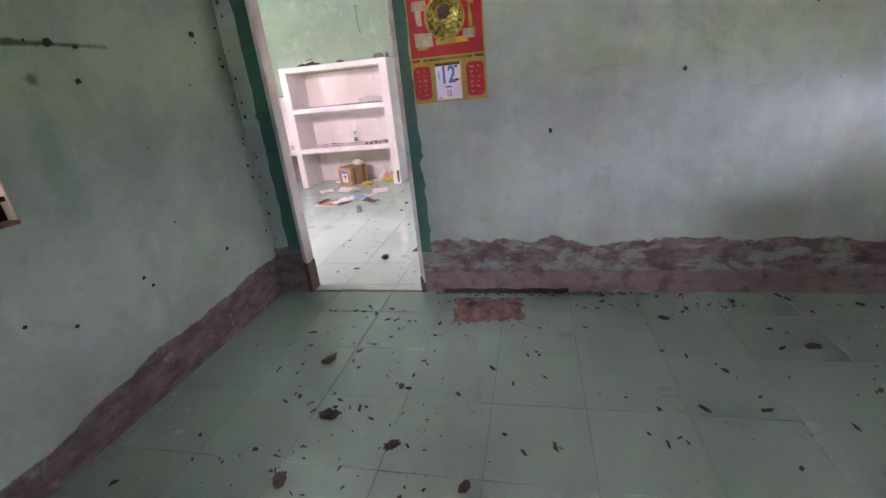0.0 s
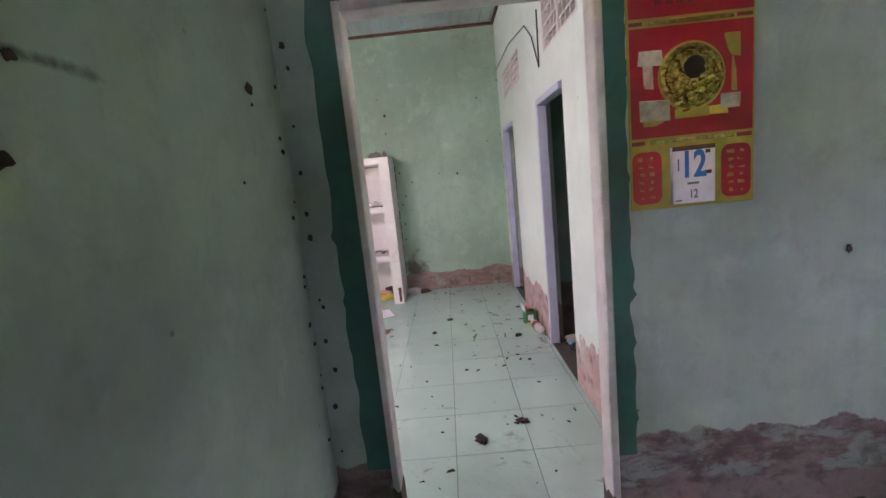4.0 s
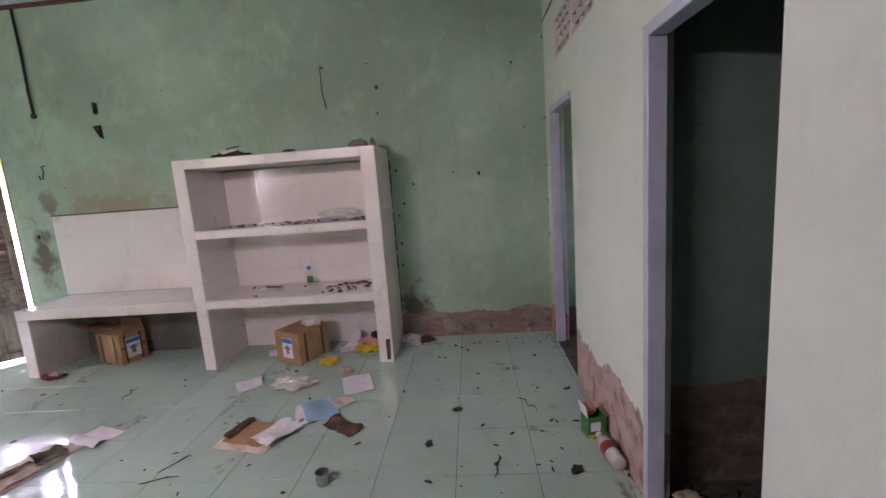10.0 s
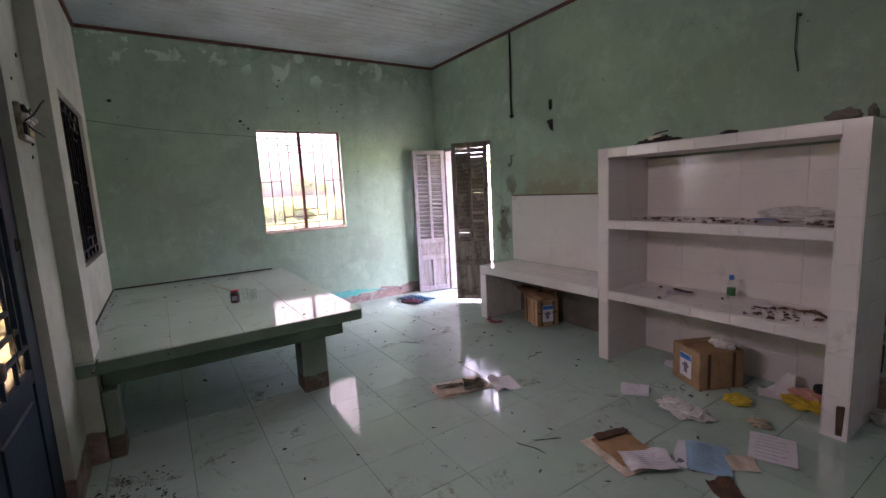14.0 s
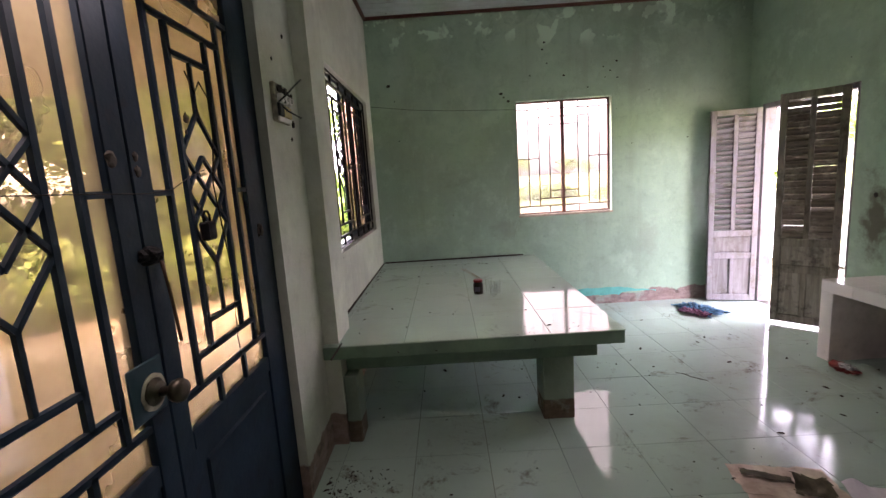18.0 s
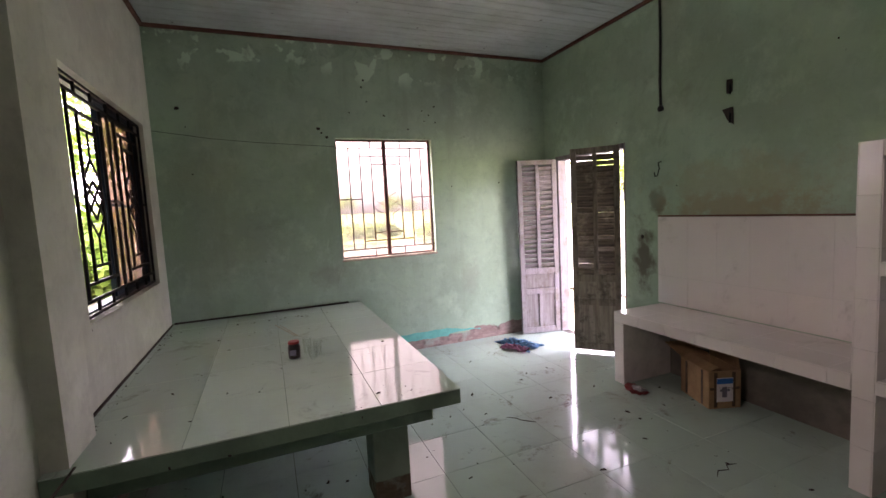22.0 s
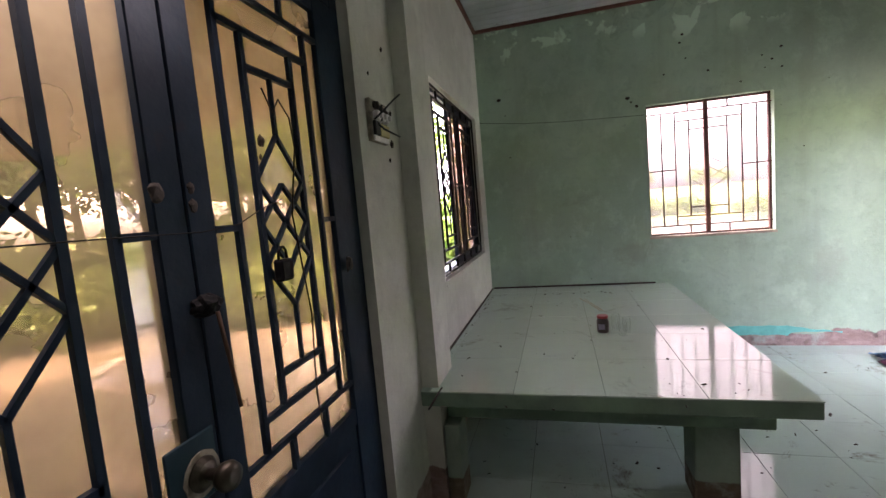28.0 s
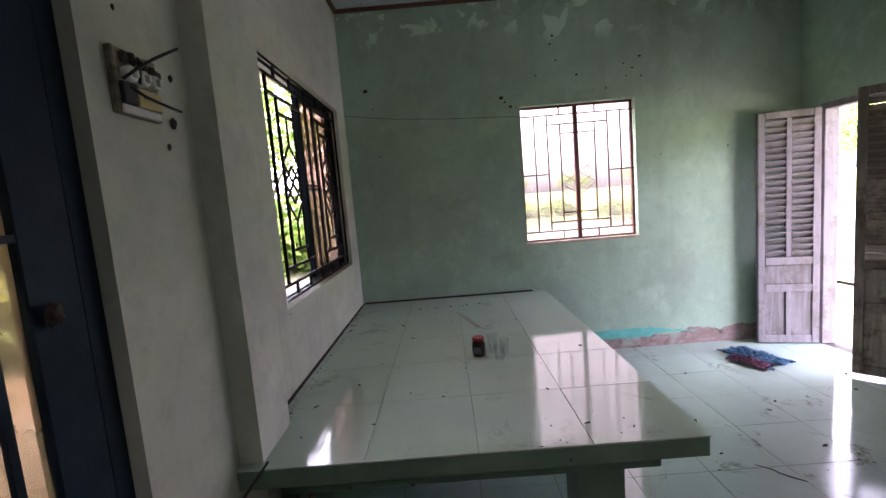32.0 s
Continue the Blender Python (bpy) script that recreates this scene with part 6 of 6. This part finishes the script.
solid("mortar_patch", bm, M_MORTAR, "patch of broken reddish mortar where tile is missing", "mortar patch", pose(-.335, 2.28, 0, 0, 0, 6))
scatter("mortar_crumbs", "crumbs of broken mortar around patch", [((-.56, -.10, 2.10, 2.44, 0), 90)], 93, .008, .03, M_MORTAR)
for k in range(16):
    wall_mark(AX0 + .0005 if k % 2 else -1.86, AY1 - .02 - .02 * (k % 3) if k % 2 else AY1 - .0005, .42 + .105 * k + .03 * math.sin(k * 5.1), "x" if k % 2 else "-y", .006 + .003 * (k % 3), k * 3.3)
# dark crumbs drawn for the black strip along the wall foot
scatter("skirting_gap", "dark crumbs along the foot of wall", [((-.72, .65, AY1 - .03, AY1 - .004, 0), 260), ((-.5, .1, AY1 - .06, AY1 - .01, 0), 90)], 91, .006, .022)

# ---------------------------------------------------------------- floor dirt
scatter("floor_dirt", "dark crumbs and dead leaf bits on the room floor", [((-1.7, -.2, .2, 2.3, 0), 150), ((-1.3, -.5, 1.3, 2.4, 0), 90), ((-1.1, -.3, .5, 1.4, 0), 60), ((-.2, 2.4, 1.2, 2.45, 0), 120), ((-1.7, 2.5, -1.5, 1.2, 0), 160), ((.1, 2.4, 2.3, 2.5, 0), 80)], 81, .006, .040)
scatter("floor_dirt", "dark crumbs and dead leaf bits on kitchen floor", [((-1.9, -.55, 2.7, 6.3, 0), 170), ((-1.3, -.6, 4.0, 5.2, 0), 50), ((-4.1, -1.9, 3.0, 5.9, 0), 110), ((-6.4, -4.0, 4.2, 6.3, 0), 90), ((-6.4, -4.6, 2.7, 4.1, 0), 60),
        ((-3.0, -2.0, 5.9, 6.4, 0), 40), ((-.62, -.50, 4.5, 6.3, 0), 60), ((-1.9, -.6, 6.3, 6.46, 0), 60)], 82, .005, .032)
scatter("floor_dirt", "heap of earth crumbs near the iron door", [((-4.15, -3.6, 2.6, 2.95, 0), 160), ((-4.2, -3.7, 2.6, 2.75, 0), 120)], 83, .006, .024)
scatter("wet_room_dirt", "thick loose soil and rubbish on wet room floor", [((-.42, .9, 3.5, 4.55, -.004), 900), ((-.50, -.36, 3.8, 4.5, 0), 160)], 84, .008, .05)
for k, (x, y, rz) in enumerate(((-3.05, 4.70, 60), (-3.10, 4.62, 20), (-3.95, 5.55, 100), (-2.6, 4.0, 10), (-5.05, 4.9, 40), (-.95, 5.2, 120), (-1.25, 4.6, 80), (-3.35, 2.95, 20), (-3.45, 3.0, 70))):
    pts = [(x + .05 * math.cos(radians(rz)) * t + .012 * math.sin(t * 3 + k), y + .05 * math.sin(radians(rz)) * t + .012 * math.cos(t * 2.3 + k), .005 + .004 * (t % 2)) for t in range(5)]
    wire_thing("dead_stem", pts, [.0015, .003, .0025, .0035, .0015], M_DIRT, "dry dark plant stem on tiled floor", "stem")
for k, (x, y, z, s) in enumerate(((-.96, 1.30, 0, .05), (-.62, 1.16, 0, .035), (-.30, 1.0, 0, .03), (-1.0, .95, 0, .04), (.65, 2.2, 0, .03), (1.25, 1.95, 0, .035), (-1.15, 1.7, 0, .04), (-.45, 2.33, 0, .045), (-1.3, 3.15, 0, .05), (-1.05, 3.3, 0, .04), (-1.45, 5.25, 0, .035), (-.85, 4.65, 0, .04), (-1.6, 4.9, 0, .03))):
    crumpled("dirt_clod", x, y, s * 1.6, s, s * .5, M_DIRT, "small dark clod of dirt on floor", "dirt", k + 90, rz=k * 37, amount=.6)

scatter("ceiling_specks", "dark insect specks on grey ceiling boards", [((KX0 + .2, KX1, KY0, KY1, HC + .0005), 130)], 86, .006, .026, M_DIRT, -1)
solid("platform_crack", rough_up(boxed(KX0 + .001, KX0 + .022, KY0 + .02, 4.12, PZ - .004, PZ + .014, .001), .004, 20, 2), M_DIRT, "dark gap between platform and wall", "gap", kind="stuff")
solid("platform_crack", rough_up(boxed(KX0 + .02, -4.41, KY0 + .001, KY0 + .015, PZ - .004, PZ + .009, .001), .004, 20, 3), M_DIRT, "dark gap between platform and wall", "gap", kind="stuff")
solid("platform_crack", boxed(-4.40, -4.17, 2.646, 2.655, PZ - .004, PZ + .004, .001), M_DIRT, "dark gap between platform and pilaster", "gap", kind="stuff")

# solid dark strip that stands in for the shaded void under the plaster
gap = boxed(-.66, .16, AY1 - .012, AY1 + .004, -.002, .026, 0)
bmesh.ops.subdivide_edges(gap, edges=gap.edges[:], cuts=9, use_grid_fill=True)
solid("wall_gap", rough_up(gap, .012, 9, 7), M_DIRT, "dark gap under flaking plaster at wall foot", "gap", kind="stuff")

# ---------------------------------------------------------------- outside
_n = Nodes("leaf_green")
_c = _n.mix(_n.add("ShaderNodeNewGeometry").outputs["Random Per Island"], (0.07, 0.15, 0.02), (0.22, 0.30, 0.06))
M_LEAF = _n.done(_c, 0.6, None, spec=0.3)
_n = Nodes("bark")
M_BARK = _n.done(_n.mix(_n.step(_n.noise(12, 5, co=_n.local(), stretch=(3, 3, .5)), .35, .65), (0.16, 0.12, 0.09), (0.07, 0.05, 0.04)), .9, _n.noise(30, 5), .01)
_n = Nodes("pond_water")
M_WATER = _n.done((0.10, 0.11, 0.09), 0.06, _n.noise(2.2, 4, 0.5, stretch=(1, 2.5, 1)), 0.02, spec=0.8)


def crown_mesh(seed, clumps, leaves, w, h, leaf):
    """Many small leaves in clumps, with gaps and an uneven outline."""
    rnd = random.Random(seed)
    verts, faces = [], []
    for c in range(clumps):
        a, r = rnd.uniform(0, 6.28), rnd.random() ** .6
        cx, cy, cz = math.cos(a) * r * w / 2, math.sin(a) * r * w / 2, (rnd.random() ** .8 - .15) * h * (1.1 - .6 * r)
        cr = rnd.uniform(.10, .26) * w
        for _ in range(leaves):
            p = Vector((rnd.gauss(0, .5), rnd.gauss(0, .5), rnd.gauss(0, .38))) * cr + Vector((cx, cy, cz))
            u = Vector((rnd.uniform(-1, 1), rnd.uniform(-1, 1), rnd.uniform(-.6, .6))).normalized() * leaf * rnd.uniform(.6, 1.4)
            v = u.orthogonal().normalized() * leaf * .45
            v.rotate(Matrix.Rotation(rnd.uniform(0, 3.1), 3, u.normalized()))
            i = len(verts)
            verts += [p - u, p + v, p + u, p - v]
            faces.append((i, i + 1, i + 2, i + 3))
    me = bpy.data.meshes.new("crown")
    me.from_pydata([tuple(v) for v in verts], [], faces)
    me.materials.append(M_LEAF)
    return me


def tree(x, y, height, crown_w, seed, label):
    t = thing("tree", label, "tree", pose(x, y, -.18, 0, 0, seed * 50), group="trees round the house")
    rnd = random.Random(seed)
    bm = bmesh.new()
    th = height * .55
    tube(bm, [(0, 0, 0), (.05 * height * .3, 0, th * .4), (-.03 * height * .3, .02, th * .8), (0, 0, th * 1.3)], [.045 * height * .5, .035 * height * .5, .025 * height * .5, .01 * height], 9)
    for k in range(6):
        a = k * 1.05 + seed
        z0 = th * rnd.uniform(.55, 1.1)
        tube(bm, [(0, 0, z0), (math.cos(a) * crown_w * .2, math.sin(a) * crown_w * .2, z0 + height * .12), (math.cos(a) * crown_w * .4, math.sin(a) * crown_w * .4, z0 + height * .2)], [.012 * height, .008 * height, .003 * height], 6)
    part("trunk", bm, M_BARK, t)
    c = new("crown", crown_mesh(seed, 60, 70, crown_w, height * .55, .07 + .008 * height))
    c.parent = t
    c.location = (0, 0, height * .55)
    return t


t1 = tree(-5.2, -9.0, 5.5, 4.6, 1, "leafy green garden tree beyond the porch")
t2 = tree(-1.8, -11.0, 7.0, 5.5, 2, "tall leafy tree beyond the porch")
t3 = tree(-9.5, -8.0, 6.0, 5.0, 3, "broad leafy tree beside the yard")
for k, (x, y) in enumerate(((-8.0, -13.0), (-12.5, -11), (-13.2, -5.6), (-11.0, -6.6), (-14.6, -2.6), (-8.2, -8.6), (-17.0, -6.2), (-20.5, -3.5), (.5, -14), (-15, -4.5), (-4, -15), (-18, -9), (-26, 26), (-20, 30), (-34, 34), (-14, 33), (-7, 29), *[(-118 + 9 * math.sin(k * 2.3), -52 + 9.5 * k) for k in range(13)])):
    copy_thing((t1, t2, t3)[k % 3], pose(x, y, -.18, 0, 0, k * 67))


def bush_mesh(seed):
    me = crown_mesh(seed, 30, 60, 1.6, 1.0, .09)
    return me


bm_a, bm_b = bush_mesh(21), bush_mesh(22)
rnd = random.Random(5)
spots = [(-5.0 + k * 1.25 + rnd.uniform(-.4, .4), -6.6 + rnd.uniform(-1.2, .8), rnd.uniform(.8, 1.5)) for k in range(7)] + [(-11 + rnd.uniform(-2, 2), -5.0 + k * 1.3, rnd.uniform(.8, 1.4)) for k in range(4)] + [(-8.4, -2.6, 1.1), (-8.8, -1.4, .9), (-9.4, -4.0, 1.4), (-7.6, -4.6, 1.2), (-10.4, -2.9, 1.3), (-11.6, -1.2, 1.2), (-9.9, -5.4, 1.5), (-12.6, -3.4, 1.7)]
spots += [(-29 + rnd.uniform(-4, 3), -4 + 1.9 * k, rnd.uniform(1.0, 1.9)) for k in range(16)] + [(-24 + 2.0 * k, 26 + rnd.uniform(-2, 2), rnd.uniform(1.0, 1.9)) for k in range(12)]
spots += [(-3 + (12.5 + 1.6 * (k % 3)) * math.cos(radians(192 + 5.2 * k)), 3 + (12.5 + 1.6 * (k % 3)) * math.sin(radians(192 + 5.2 * k)), rnd.uniform(1.9, 2.7)) for k in range(15)]
spots += [(-8.9, 4.4, .32), (-8.6, 5.2, .26), (-6.6, 7.7, .22), (-7.1, 8.4, .30), (-5.6, 8.2, .2)]
for k, (x, y, s) in enumerate(spots):
    ob = new("bush", (bm_a, bm_b)[k % 2])
    ob.matrix_world = pose(x, y, -.10, 0, 0, k * 71) @ Matrix.Diagonal((s, s, s, 1))
    tagged(ob, "leafy green bush growing on open ground", "bush", "bushes round the house")

bm = bmesh.new()
for x0, x1, y0, y1 in ((-26, -9.2, 1.0, 9.0), (-26, -3.0, 9.0, 23)):
    vs = [bm.verts.new(p) for p in ((x0, y0, -.10), (x1, y0, -.10), (x1, y1, -.10), (x0, y1, -.10))]
    bm.faces.new(vs)
tagged(part("water", bm, M_WATER), kind="structure")
for k, (x, y, rz, w, d) in enumerate(((-5.64, -1.24, 84, .75, .10), (-5.80, -1.55, 60, .40, .08), (-4.49, .17, 73, .9, .16), (-6.4, -2.4, 30, .9, .2))):
    solid("old_board", rough_up(boxed(-w / 2, w / 2, -d / 2, d / 2, 0, .025, .003), .006, 4, k), M_CREAM, "pale weathered board lying on the yard", "board", pose(x, y, -.06 if x > -6 else -.16, 0, 0, rz), group="boards on the yard")

# ---------------------------------------------------------------- tiles, last
tiled(FLOOR_K, "floor_tile", "z", -0.008, KX0, KX1, KY0, KY1, TILE, TILE, TX, TY, M_FLOOR, 0.008, joint=.0023)
tiled(FLOOR_A, "floor_tile", "z", -0.008, AX0, AX1, AY0, AY1 + .0, TILE, TILE, TX, TY, M_FLOOR_A_DIM, 0.008, joint=.0023)
tiled(plat, "tile", "z", PZ - .006, KX0 + .004, PX + .003, KY0 + .004, PY + .003, .45, .41, -4.815, 4.24, M_TOP, joint=.0023)
tiled(bench, "tile", "z", .595, BX0, BX1 - .002, BY, KY1 - .012, .25, .25, BX0, BY, M_WHITE)
tiled(bench, "tile", "y", BY + .006, BX0, BX1 - .002, .515, .595, .25, .3, BX0, 0.2, M_WHITE, side=-1)
tiled(bench, "tile", "y", BY + .006, BX0, BX0 + .1, 0, .515, .3, .25, 0, 0, M_WHITE, side=-1)
tiled(bench, "splash_tile", "y", KY1 - .002, -5.24, BX1 - .002, .604, 1.360, .25, .50, BX0, .849, M_WHITE, joint=.0011, side=-1)
for a, b in ((SX0, SX0 + .088), (SX1 - .107, SX1)):
    tiled(shelf, "tile", "y", SY + .006, a, b, 0, SZ, .3, .25, 0, -.015, M_WHITE, side=-1)
tiled(shelf, "tile", "x", SX1, SY, KY1 - .002, 0, SZ, .25, .25, SY, -.015, M_WHITE)
tiled(shelf, "tile", "x", SX0, SY, KY1 - .002, .6, SZ, .25, .25, SY, -.015, M_WHITE, side=-1)
tiled(shelf, "tile", "x", SX0 + .088, SY, KY1 - .014, 0, SZ - .09, .25, .25, SY, -.015, M_WHITE)
tiled(shelf, "tile", "x", SX1 - .107, SY, KY1 - .014, 0, SZ - .09, .25, .25, SY, -.015, M_WHITE, side=-1)
tiled(shelf, "tile", "z", SZ - .006, SX0, SX1, SY, KY1 - .002, .25, .25, SX0, SY, M_WHITE)
for z0, z1 in ((SZ - .074, SZ - .006), (1.105, 1.166), (.525, .589)):
    tiled(shelf, "tile", "y", SY + .006, SX0 + .088, SX1 - .107, z0, z1, .25, .3, SX0, z0 - .1, M_WHITE, side=-1)
for z in (1.166, .589):
    tiled(shelf, "tile", "z", z, SX0 + .094, SX1 - .113, SY + .007, KY1 - .02, .25, .25, SX0, SY, M_WHITE)
tiled(shelf, "tile", "y", KY1 - .012, SX0 + .094, SX1 - .113, 0, SZ - .09, .4, .25, SX0, -.015, M_WHITE, side=-1)
